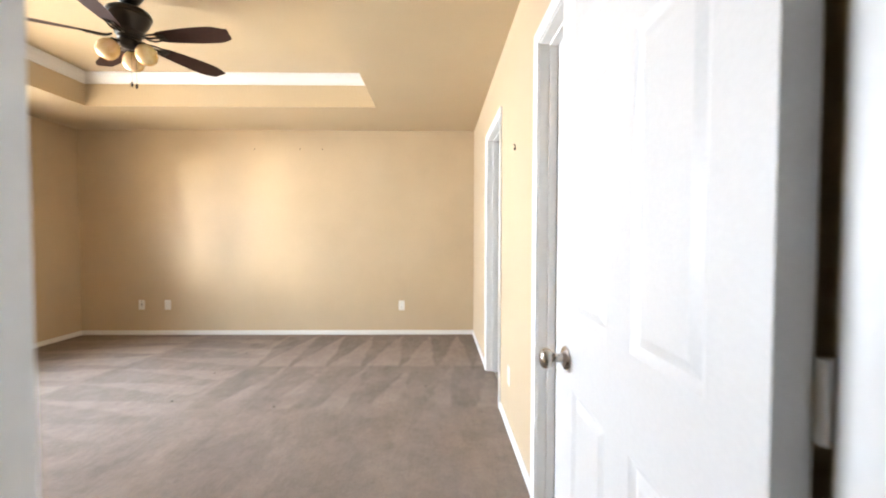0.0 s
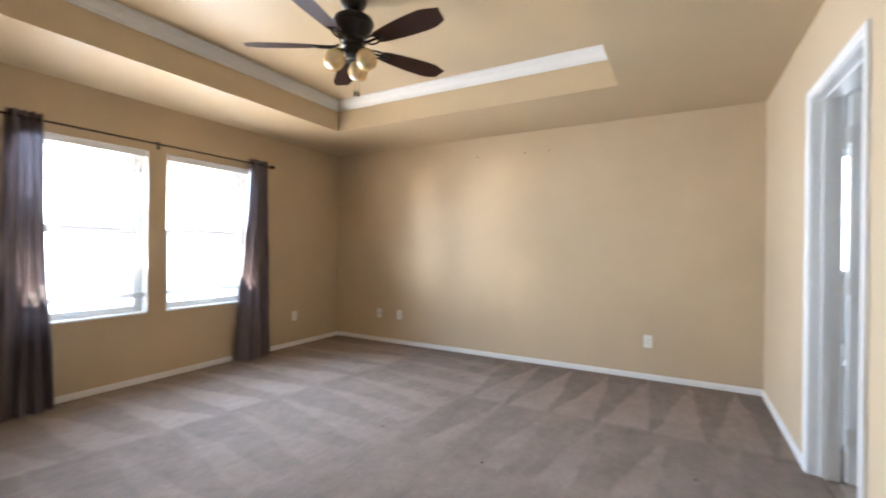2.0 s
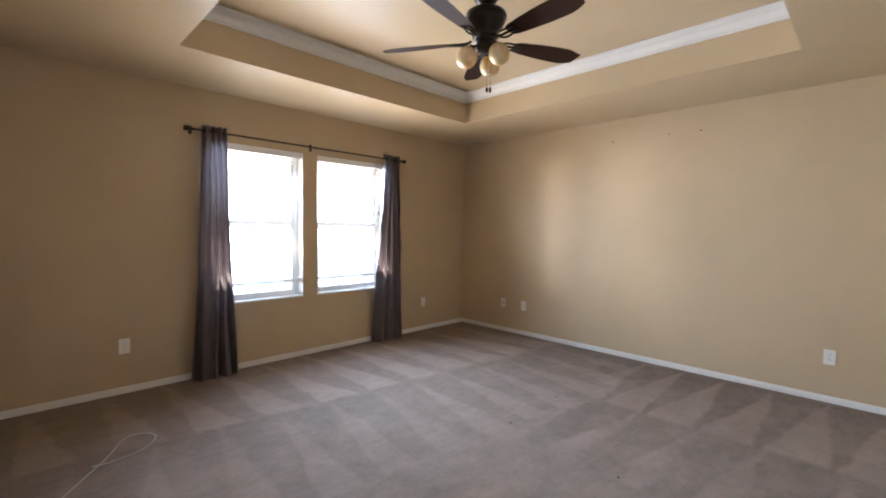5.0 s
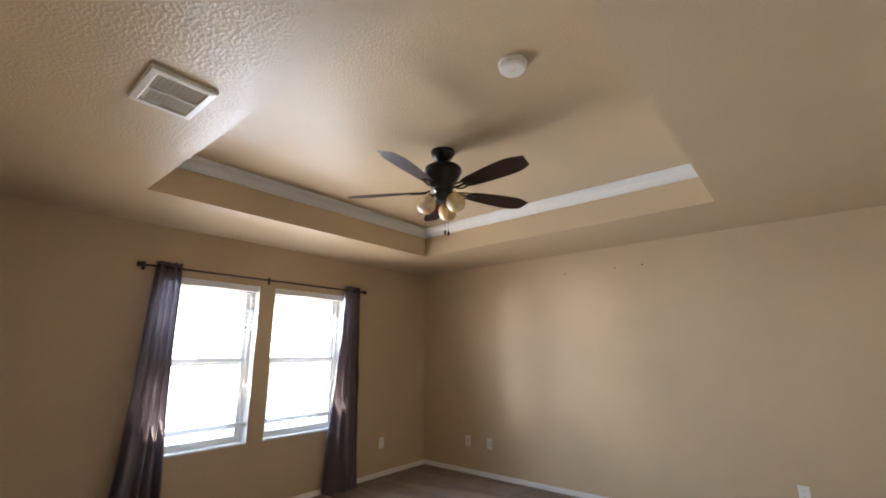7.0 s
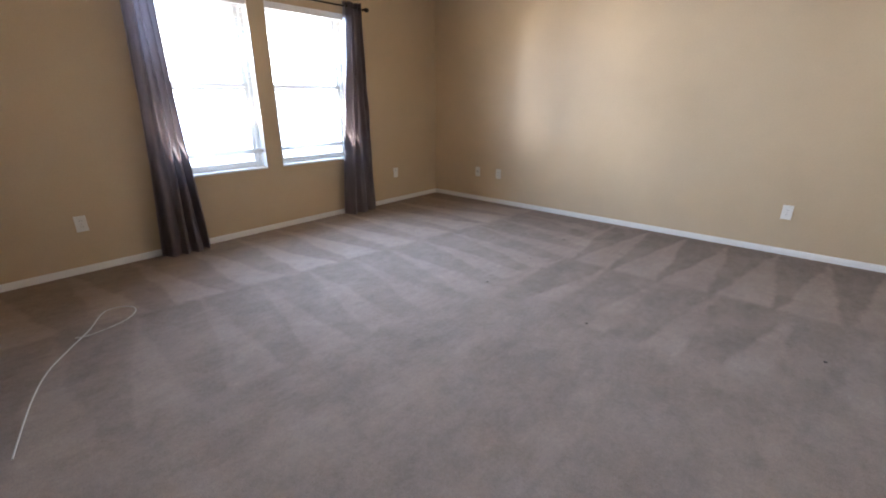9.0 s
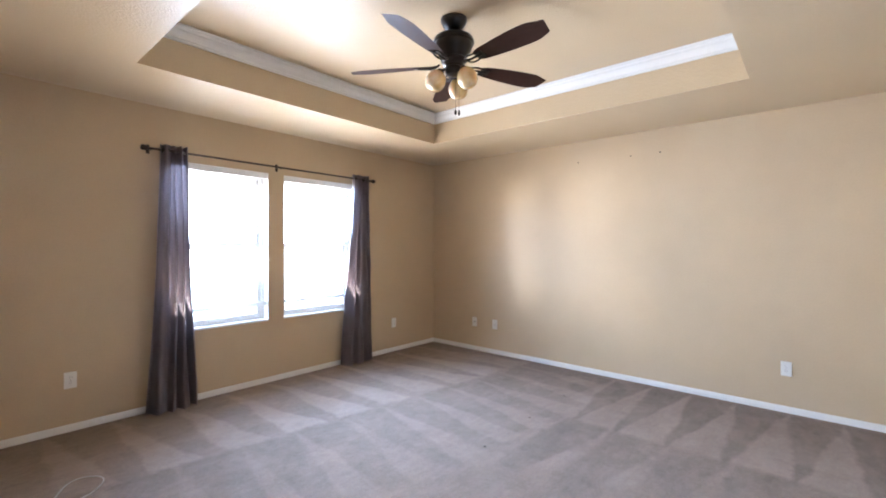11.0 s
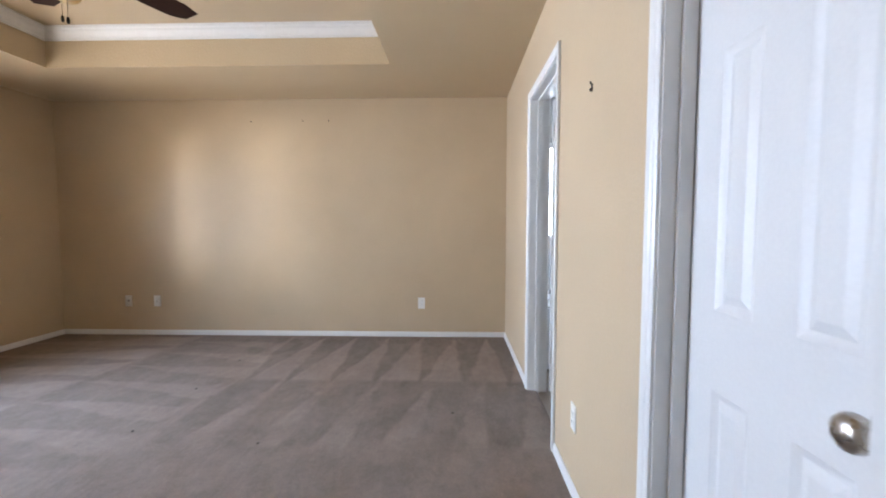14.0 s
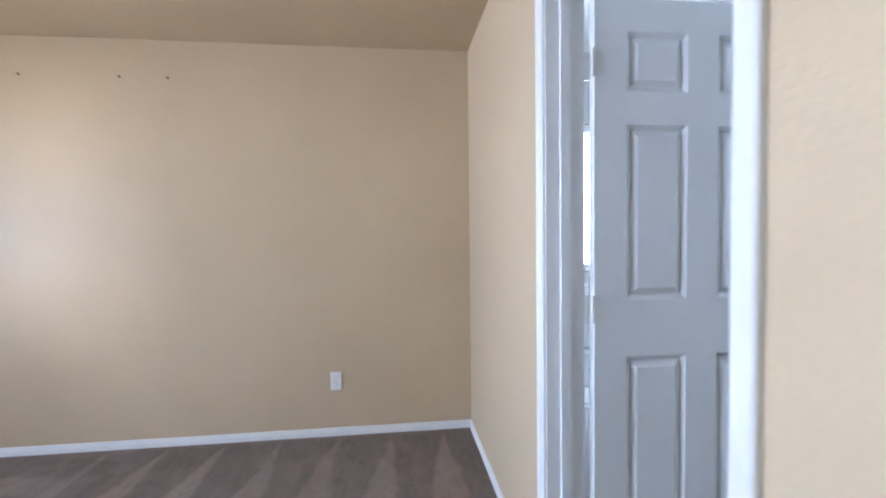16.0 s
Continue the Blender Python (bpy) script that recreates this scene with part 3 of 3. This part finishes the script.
curtain("curtain", -3.300, -3.105, -3.415, -3.025, 3, "dark grey satin grommet curtain gathered beside the window", 0.05, 0.3)
curtain("curtain", -1.430, -1.225, -1.615, -1.165, 8, "dark grey satin grommet curtain gathered at the window edge", 0.05, 1.0)

rod = thing("curtain_rod", "thin dark metal curtain rod over both windows", "curtain rod")
part("pole", tube([(RX, -3.375, RZ), (RX, -1.175, RZ)], 0.0085, 14), ROD, rod, smooth=True)
for y, s in ((-3.375, -1), (-1.175, 1)):
    part("finial", moved(lathe([(0.009, 0), (0.014, 0.003), (0.014, 0.01), (0.018, 0.014), (0.021, 0.026), (0.021, 0.042), (0.017, 0.05), (0.002, 0.053)], 20),
                         pose(RX, y, RZ, -90 * s)), ROD, rod, "dark turned finial", True)
for y in (-3.36, -2.292, -1.19):
    bm = tube([(XL + 0.002, y, RZ + 0.012), (XL + 0.05, y, RZ + 0.006), (RX - 0.004, y, RZ - 0.012), (RX + 0.012, y, RZ - 0.008)], 0.005, 8)
    box(bm, XL, XL + 0.005, y - 0.012, y + 0.012, RZ - 0.03, RZ + 0.04)
    part("bracket", bm, ROD, rod, smooth=True)


# ---------------------------------------------------------------- ceiling fan
FX, FY = -2.41, -2.32
fan = thing("ceiling_fan", "dark bronze five-blade ceiling fan with amber glass lights", "ceiling fan", pose(FX, FY, ZT))
part("canopy", lathe([(0.082, 0), (0.083, -0.014), (0.079, -0.024), (0.068, -0.044), (0.050, -0.066), (0.040, -0.074), (0.018, -0.079)]), BRONZE, fan, smooth=True)
part("downrod", lathe([(0.013, -0.075), (0.013, -0.125)], 16), BRONZE, fan, smooth=True)
part("motor_housing", lathe([(0.018, -0.100), (0.030, -0.104), (0.072, -0.107), (0.106, -0.113), (0.122, -0.124), (0.128, -0.140), (0.128, -0.152), (0.121, -0.158), (0.122, -0.166),
                             (0.112, -0.190), (0.098, -0.214), (0.084, -0.234), (0.080, -0.246), (0.083, -0.252), (0.080, -0.266), (0.068, -0.276), (0.066, -0.292), (0.056, -0.300)], 40), BRONZE, fan, smooth=True)


def blade_mesh():
    """One blade along +x with a blunt, clipped tip."""
    bm = bmesh.new()
    outline = []
    n = 26
    for k in range(n + 1):
        u = k / n
        half = 0.046 + 0.030 * math.sin(min(u / 0.75, 1) * 1.5708) - (0.030 * ((u - 0.8) / 0.2) ** 1.5 if u > 0.8 else 0)
        if u < 0.06:
            half *= 0.75 + 0.25 * (u / 0.06)
        outline.append((0.19 + 0.475 * u, half))
    top = [bm.verts.new((x, h, 0.0)) for x, h in outline]
    low = [bm.verts.new((x + (0.018 if k == n else 0), -h, 0.0)) for k, (x, h) in enumerate(outline)]
    for k in range(n):
        bm.faces.new((top[k], low[k], low[k + 1], top[k + 1]))
    bmesh.ops.solidify(bm, geom=bm.faces[:], thickness=0.006)
    bmesh.ops.recalc_face_normals(bm, faces=bm.faces)
    return mesh("blade", bevelled(bm, 0.0015, 1), WALNUT, True)


BLADE = blade_mesh()
bm = tube([(0.088, 0, 0.012), (0.11, 0, 0.0), (0.14, 0, -0.006), (0.18, 0, -0.004), (0.235, 0, -0.003)], 0.007, 10)
for s in (-1, 1):
    loop = tube([(0.10, 0, 0.004), (0.125, s * 0.024, -0.004), (0.155, s * 0.033, -0.006), (0.19, s * 0.03, -0.004), (0.225, s * 0.022, -0.003)], 0.0055, 8)
    tmp = bpy.data.meshes.new("loop")
    loop.to_mesh(tmp), loop.free()
    bm.from_mesh(tmp)
    bpy.data.meshes.remove(tmp)
box(bm, 0.195, 0.25, -0.03, 0.03, -0.006, -0.001)
IRON = mesh("blade_iron", bm, BRONZE, True)
for k in range(5):
    b = part("blade", BLADE, WALNUT, fan, "dark walnut fan blade")
    b.matrix_basis = pose(0, 0, -0.288, 0, 0, -78 + 72 * k) @ pose(0, 0, 0, -13)
    part("blade_iron", IRON, BRONZE, b, "dark bronze blade bracket")
part("switch_cup", lathe([(0.050, -0.298), (0.055, -0.306), (0.055, -0.330), (0.046, -0.345), (0.026, -0.352), (0.006, -0.357)], 28), BRONZE, fan, smooth=True)
for k in range(3):
    az = radians(-5 + 120 * k)
    d = Vector((math.cos(az), math.sin(az), 0))
    part("lamp_arm", tube([d * 0.045 + Vector((0, 0, -0.322)), d * 0.062 + Vector((0, 0, -0.318)), d * 0.078 + Vector((0, 0, -0.324)), d * 0.086 + Vector((0, 0, -0.338))],
                          0.008, 10), BRONZE, fan, smooth=True)
    prof = [(0.020, 0.0), (0.032, -0.006), (0.050, -0.024), (0.0605, -0.050), (0.062, -0.070), (0.057, -0.094), (0.046, -0.112), (0.030, -0.123), (0.012, -0.127), (0.0, -0.1275)]
    sh = part("shade", lathe(prof, 32), AMBER, fan, "amber swirled glass bowl shade", True)
    sh.matrix_basis = Matrix.Translation(d * 0.086 + Vector((0, 0, -0.336))) @ Matrix.Rotation(radians(26), 4, Vector((0, 0, 1)).cross(-d))
    sh.data.set_sharp_from_angle(angle=radians(60))
    part("socket_cup", lathe([(0.010, 0.016), (0.022, 0.012), (0.025, 0.0), (0.024, -0.012), (0.012, -0.014)], 20), BRONZE, sh, smooth=True)
for x, y, z in ((0.028, 0.02, -0.565), (-0.012, 0.034, -0.550)):
    ch = part("pull_chain", tube([(x, y, -0.345), (x, y, z)], 0.0008, 6), ROD, fan)
    part("pull", moved(lathe([(0.002, 0), (0.006, -0.004), (0.0075, -0.018), (0.006, -0.03), (0.002, -0.033)], 14), pose(x, y, z)), BRONZE, ch, "dark wooden pull", True)


# ---------------------------------------------------------------- ceiling fixtures
det = thing("smoke_detector", "white round smoke detector on the tray ceiling", "smoke detector", pose(-1.56, -2.82, ZT))
part("base", lathe([(0.069, 0), (0.069, -0.010), (0.064, -0.012)], 40), PLATE, det, smooth=True)
part("cover", lathe([(0.063, -0.011), (0.063, -0.030), (0.054, -0.040), (0.026, -0.043), (0.002, -0.043)], 40), PLATE, det, smooth=True)
part("test_button", slab(-0.012, 0.012, -0.005, 0.005, -0.0455, -0.042, 0.001), VENTP, det)
for k in range(10):
    a = math.tau * k / 10
    part("vent_slot", moved(slab(0.0615, 0.0640, -0.008, 0.008, -0.027, -0.017), pose(0, 0, 0, 0, 0, math.degrees(a))), VENTP, det)

vent = thing("ceiling_vent", "white steel louvred air register in the ceiling", "vent", pose(-2.525, -3.914, H))
VW, VD = 0.150, 0.119
bm = bmesh.new()
rings = [[bm.verts.new((sx * (VW - q), sy * (VD - q), z)) for sx, sy in ((-1, -1), (1, -1), (1, 1), (-1, 1))]
         for q, z in ((0, 0), (0, -0.012), (0.004, -0.017), (0.026, -0.019), (0.030, -0.017), (0.030, 0))]
for a, b in zip(rings, rings[1:]):
    for k in range(4):
        bm.faces.new((a[k], a[(k + 1) % 4], b[(k + 1) % 4], b[k]))
bmesh.ops.recalc_face_normals(bm, faces=bm.faces)
part("frame", bm, VENTP, vent)
# black sheet in place of the shade up inside the duct
part("duct_shade", slab(-VW + 0.03, VW - 0.03, -VD + 0.03, VD - 0.03, -0.0015, -0.0005), DARK, vent)
part("mullion", slab(-0.004, 0.004, -VD + 0.03, VD - 0.03, -0.017, -0.002), VENTP, vent)
LOUVRE = mesh("slat", moved(slab(0.010, VW - 0.034, -0.0086, 0.0086, -0.0006, 0.0006), Matrix.Rotation(radians(-32), 4, "X")), VENTP)
for row in (0, 1):
    for k in range(9):
        s = part("slat", LOUVRE, VENTP, vent)
        s.location = (-VW + 0.026 if row else 0, -VD + 0.040 + k * (2 * VD - 0.08) / 8, -0.0110)


# ---------------------------------------------------------------- wall plates, hook, nails
def plate(name, m, label, style):
    """A cover plate; local x across, y out of the wall, z up."""
    p = thing(name, label, "outlet", m, group="wall plates")
    part("cover_plate", slab(-0.035, 0.035, 0, 0.006, -0.0575, 0.0575, 0.0022), PLATE, p)
    if style == "outlet":
        for z in (-0.0195, 0.0195):
            face = part("socket", slab(-0.0165, 0.0165, 0.0045, 0.0085, z - 0.014, z + 0.014, 0.003), PLATE, p)
            for x in (-0.006, 0.006):
                # thin dark slabs drawn for the shade inside the slots
                part("slot", slab(x - 0.0012, x + 0.0012, 0.0081, 0.0089, z - 0.003, z + 0.006), DARK, face)
        part("screw", moved(lathe([(0.003, 0), (0.003, 0.0015), (0.002, 0.002)], 10), pose(0, 0.0058, 0, -90)), NICKEL, p)
    elif style == "jack":
        jack = part("jack", moved(lathe([(0.009, 0), (0.009, 0.003), (0.0055, 0.003), (0.0055, 0.012), (0.003, 0.012)], 14), pose(0, 0.0055, 0, -90)), NICKEL, p, "metal coaxial cable jack", True)
        # dark disc painted as the jack's shadow on the plate
        part("jack_shadow_ring", moved(lathe([(0.012, 0), (0.012, 0.0012)], 16), pose(0, 0.0056, 0, -90)), DARK, p)
    for z in (-0.042, 0.042):
        if style != "outlet":
            part("screw", moved(lathe([(0.003, 0), (0.003, 0.0015), (0.002, 0.002)], 10), pose(0, 0.0058, z, -90)), NICKEL, p)
    return p


plate("cable_plate", pose(-3.965, 0, 0.37, 0, 0, 180), "white cable jack plate low on the tan wall", "jack")
plate("wall_outlet", pose(-3.657, 0, 0.37, 0, 0, 180), "white double power outlet low on the tan wall", "outlet")
plate("wall_outlet", pose(-0.865, 0, 0.362, 0, 0, 180), "white double power outlet low on the tan wall", "outlet")
plate("wall_outlet", pose(XL, -3.826, 0.375, 0, 0, -90), "white double power outlet below the window wall", "outlet")
plate("wall_outlet", pose(XL, -0.743, 0.37, 0, 0, -90), "white double power outlet below the window wall", "outlet")
plate("wall_outlet", pose(0, -2.555, 0.352, 0, 0, 90), "white power outlet between two doorways", "outlet")

hook = thing("wall_hook", "small black iron hook plate screwed to the wall", "hook", pose(0, -2.715, 1.697, 0, 0, 90) @ Matrix.Scale(0.75, 4))
bm = slab(-0.008, 0.008, 0, 0.005, -0.024, 0.014, 0.002)
part("plate", bm, HOOK, hook)
part("prong", tube([(0.004, 0.004, 0.010), (0.002, 0.010, 0.019), (-0.006, 0.014, 0.022), (-0.013, 0.012, 0.018)], 0.0036, 8), HOOK, hook, smooth=True)
part("lower_knob", moved(lathe([(0.007, 0), (0.008, 0.006), (0.006, 0.010), (0.001, 0.011)], 14), pose(-0.001, 0.004, -0.014, -90)), HOOK, hook, smooth=True)

for x in (-1.80, -2.065, -2.60):
    nail = tagged(new("wall_nail", mesh("wall_nail", moved(lathe([(0.0018, -0.01), (0.0018, 0.010), (0.006, 0.011), (0.007, 0.013), (0.002, 0.0145)], 12), pose(x, 0, 2.223, 90)), HOOK, True)),
                  "small dark nail stuck in the tan wall", "nail", "picture nails")

# ---------------------------------------------------------------- things on the carpet
def smooth_path(points, steps=10):
    pts = [Vector(p) for p in points]
    out = []
    for k in range(len(pts) - 1):
        p0, p1, p2, p3 = pts[max(k - 1, 0)], pts[k], pts[k + 1], pts[min(k + 2, len(pts) - 1)]
        for j in range(steps):
            t = j / steps
            out.append(0.5 * ((2 * p1) + (p2 - p0) * t + (2 * p0 - 5 * p1 + 4 * p2 - p3) * t * t + (3 * p1 - p0 - 3 * p2 + p3) * t ** 3))
    return out + [pts[-1]]


CZ = 0.0152
cable = [(-2.70, -4.46, CZ), (-3.05, -4.37, CZ), (-3.28, -4.285, CZ), (-3.46, -4.17, CZ), (-3.62, -4.06, CZ), (-3.79, -3.97, CZ), (-3.83, -3.90, CZ),
         (-3.78, -3.83, CZ), (-3.70, -3.82, CZ), (-3.61, -3.88, CZ), (-3.565, -3.97, CZ), (-3.545, -4.08, CZ), (-3.55, -4.135, CZ + 0.006)]
tagged(new("cable", mesh("cable", tube(smooth_path(cable), 0.0034, 8), CORD, True)), "thin off-white cable looped on the carpet", "cable")

rnd = random.Random(5)
for x, y in ((-2.363, -0.83), (-2.352, -1.46), (-2.335, -2.075), (-0.53, -1.79), (-1.565, -2.185)):
    bm = bmesh.new()
    bmesh.ops.create_icosphere(bm, subdivisions=2, radius=0.008)
    for v in bm.verts:
        v.co *= 1 + 0.5 * noise.noise(v.co * 60 + Vector((x * 9, y * 9, 0)))
        v.co.z *= 0.4
    tagged(new("lint_speck", mesh("lint_speck", moved(bm, pose(x, y, 0.0145, 0, 0, rnd.uniform(0, 180))), DEBRIS)), "tiny dark speck of lint on the carpet", "lint", "specks on the carpet")


# ---------------------------------------------------------------- bathroom
structure("bath_wall_north", wall_boxes(bmesh.new(), "x", 0.0, BX1 + TH, 0.0, 0.16, 0, 2.9, [BW]), BATHWALL, "pale painted bathroom window wall", "wall")
structure("bath_wall_east", wall_boxes(bmesh.new(), "y", -3.0, 0.0, BX1, BX1 + TH, 0, 2.9, []), BATHWALL, "pale painted bathroom wall", "wall")
structure("bath_wall_south", wall_boxes(bmesh.new(), "x", TH, BX1, -3.0 - TH, -3.0, 0, 2.9, []), BATHWALL, "pale painted bathroom wall", "wall")
structure("bath_wall_lining", wall_boxes(bmesh.new(), "y", -3.0, 0.0, TH + 0.0005, TH + 0.004, 0, H, [(BATH[0], BATH[1], 0, HEAD)]), BATHWALL, "pale painted bathroom side of the partition", "wall")
structure("bath_ceiling", box(bmesh.new(), TH, BX1, -3.0, 0, BZ, 2.9), BATHCEIL, "white bathroom ceiling", "ceiling")
bf = structure("bath_floor", box(bmesh.new(), 0.06, BX1, -3.0, 0, -0.05, -0.006), TILE, "beige tiled bathroom floor", "floor")
TM = mesh("tile", slab(0.003, 0.297, 0.003, 0.297, -0.008, -0.001, 0.002), TILE)
for i in range(8):
    for j in range(10):
        part("tile", TM, TILE, bf).location = (0.125 + 0.3 * i, -3.0 + 0.3 * j, 0)

bw = thing("window_3", "white vinyl bathroom window over the tub", "window", pose(BW[0], 0.155, BW[2], 0, 0, 0), kind="structure")
w, h = BW[1] - BW[0], BW[3] - BW[2]
bm = bmesh.new()
box(bm, 0, 0.04, -0.07, 0, 0, h), box(bm, w - 0.04, w, -0.07, 0, 0, h), box(bm, 0.04, w - 0.04, -0.07, 0, 0, 0.04), box(bm, 0.04, w - 0.04, -0.07, 0, h - 0.04, h)
part("window_frame", bm, VINYL, bw)
pane = part("pane", slab(0.036, w - 0.036, -0.032, -0.028, 0.036, h - 0.036), GLASS, bw)
pane.visible_shadow = False
part("window_sill", slab(0.001, w - 0.001, -0.165, -0.071, 0.001, 0.018, 0.003), TRIM, bw)
blind(pose(BW[0] + w - 0.008, 0.055, BW[3] - 0.003, 0, 0, 180), w - 0.016, 0.93, 36, 0.024, "white horizontal blind over the bathroom tub")

tub = thing("garden_tub", "white acrylic garden tub below the bathroom window", "bathtub")
bm = bmesh.new()
NU, CXT, CYT = 40, 1.0, -0.46
deck = [(0.18, -0.92), (1.85, -0.92), (1.85, -0.012), (0.18, -0.012)]


def ring(rx, ry, z, e=2.6):
    out = []
    for k in range(NU):
        a = math.tau * k / NU
        c, s = math.cos(a), math.sin(a)
        out.append(bm.verts.new((CXT + rx * math.copysign(abs(c) ** (2 / e), c), CYT + ry * math.copysign(abs(s) ** (2 / e), s), z)))
    return out


rr = [ring(0.82, 0.445, 0.505, 9), ring(0.72, 0.37, 0.515), ring(0.69, 0.34, 0.505), ring(0.62, 0.29, 0.30), ring(0.52, 0.23, 0.12), ring(0.02, 0.02, 0.10)]
for a, b in zip(rr, rr[1:]):
    for k in range(NU):
        bm.faces.new((a[k], a[(k + 1) % NU], b[(k + 1) % NU], b[k]))
bmesh.ops.recalc_face_normals(bm, faces=bm.faces)
part("basin", bm, TUBM, tub, smooth=True)
part("apron", slab(0.18, 1.85, -0.93, -0.90, 0.0, 0.50, 0.004), TUBM, tub)
part("side_panel", slab(0.18, 0.20, -0.899, -0.012, 0.0, 0.50, 0.004), TUBM, tub)
part("splash_rim", slab(0.13, 2.0, -0.011, -0.001, 0.50, 0.93, 0.003), TUBM, tub, "white tub surround panel")

# ---------------------------------------------------------------- hall behind the entrance, closet, outdoors
structure("hall_wall_west", box(bmesh.new(), -1.10, -1.0, -7.0, YD - TH, 0, 2.9), HALL, "tan hall wall", "wall")
structure("hall_wall_east", box(bmesh.new(), 0.12, 0.22, -7.0, YD - 0.0, 0, 2.9), HALL, "tan hall wall", "wall")
structure("hall_wall_south", box(bmesh.new(), -1.10, 0.22, -7.1, -7.0, 0, 2.9), HALL, "tan hall wall", "wall")
structure("hall_floor", box(bmesh.new(), -1.0, 0.12, -7.0, YD - 0.06, -0.05, 0.0), CARPET, "taupe hall carpet", "carpet")
structure("hall_ceiling", box(bmesh.new(), -1.0, 0.12, -7.0, YD - TH, H, 2.9), CEIL, "tan hall ceiling", "ceiling")
# unseen closet shell, added so that no light leaks round the shut door
structure("closet_block_east", box(bmesh.new(), 0.9, 1.0, -4.66, -3.12, 0, 2.9), BATHWALL, "unseen closet wall keeping light out", "wall")
structure("closet_floor", box(bmesh.new(), 0.06, 0.9, -4.6, -3.12, -0.05, 0.0), CARPET, "taupe closet carpet", "carpet")
structure("closet_block_south", box(bmesh.new(), 0.22, 0.9, -4.76, -4.66, 0, 2.9), BATHWALL, "unseen closet wall keeping light out", "wall")
structure("closet_block_top", box(bmesh.new(), TH, 0.9, -4.66, -3.12, H, 2.9), BATHCEIL, "unseen closet ceiling keeping light out", "ceiling")
# slab never in view, added over all rooms to keep daylight out
structure("roof", box(bmesh.new(), XL - 0.2, BX1 + 0.2, -7.2, 0.2, 2.9, 2.95), CEIL, "unseen roof slab keeping sky and sun out", "roof")
bm = bmesh.new()
box(bm, -60, 60, -60, 60, -0.4, -0.3)
structure("ground", bm, paint("dry_pale_ground", (0.32, 0.28, 0.22), 0.9, 0.3, 12, 0.15), "pale dry ground outside", "ground")
structure("backdrop_west", box(bmesh.new(), XL - 3.0, XL - 2.95, -4.7, 4, -0.3, 6), HAZE, "bright hazy daylight outside the windows", "backdrop")
structure("backdrop_north", box(bmesh.new(), -2, 6, 3.0, 3.05, -0.3, 6), HAZE, "bright hazy daylight outside the bathroom", "backdrop")
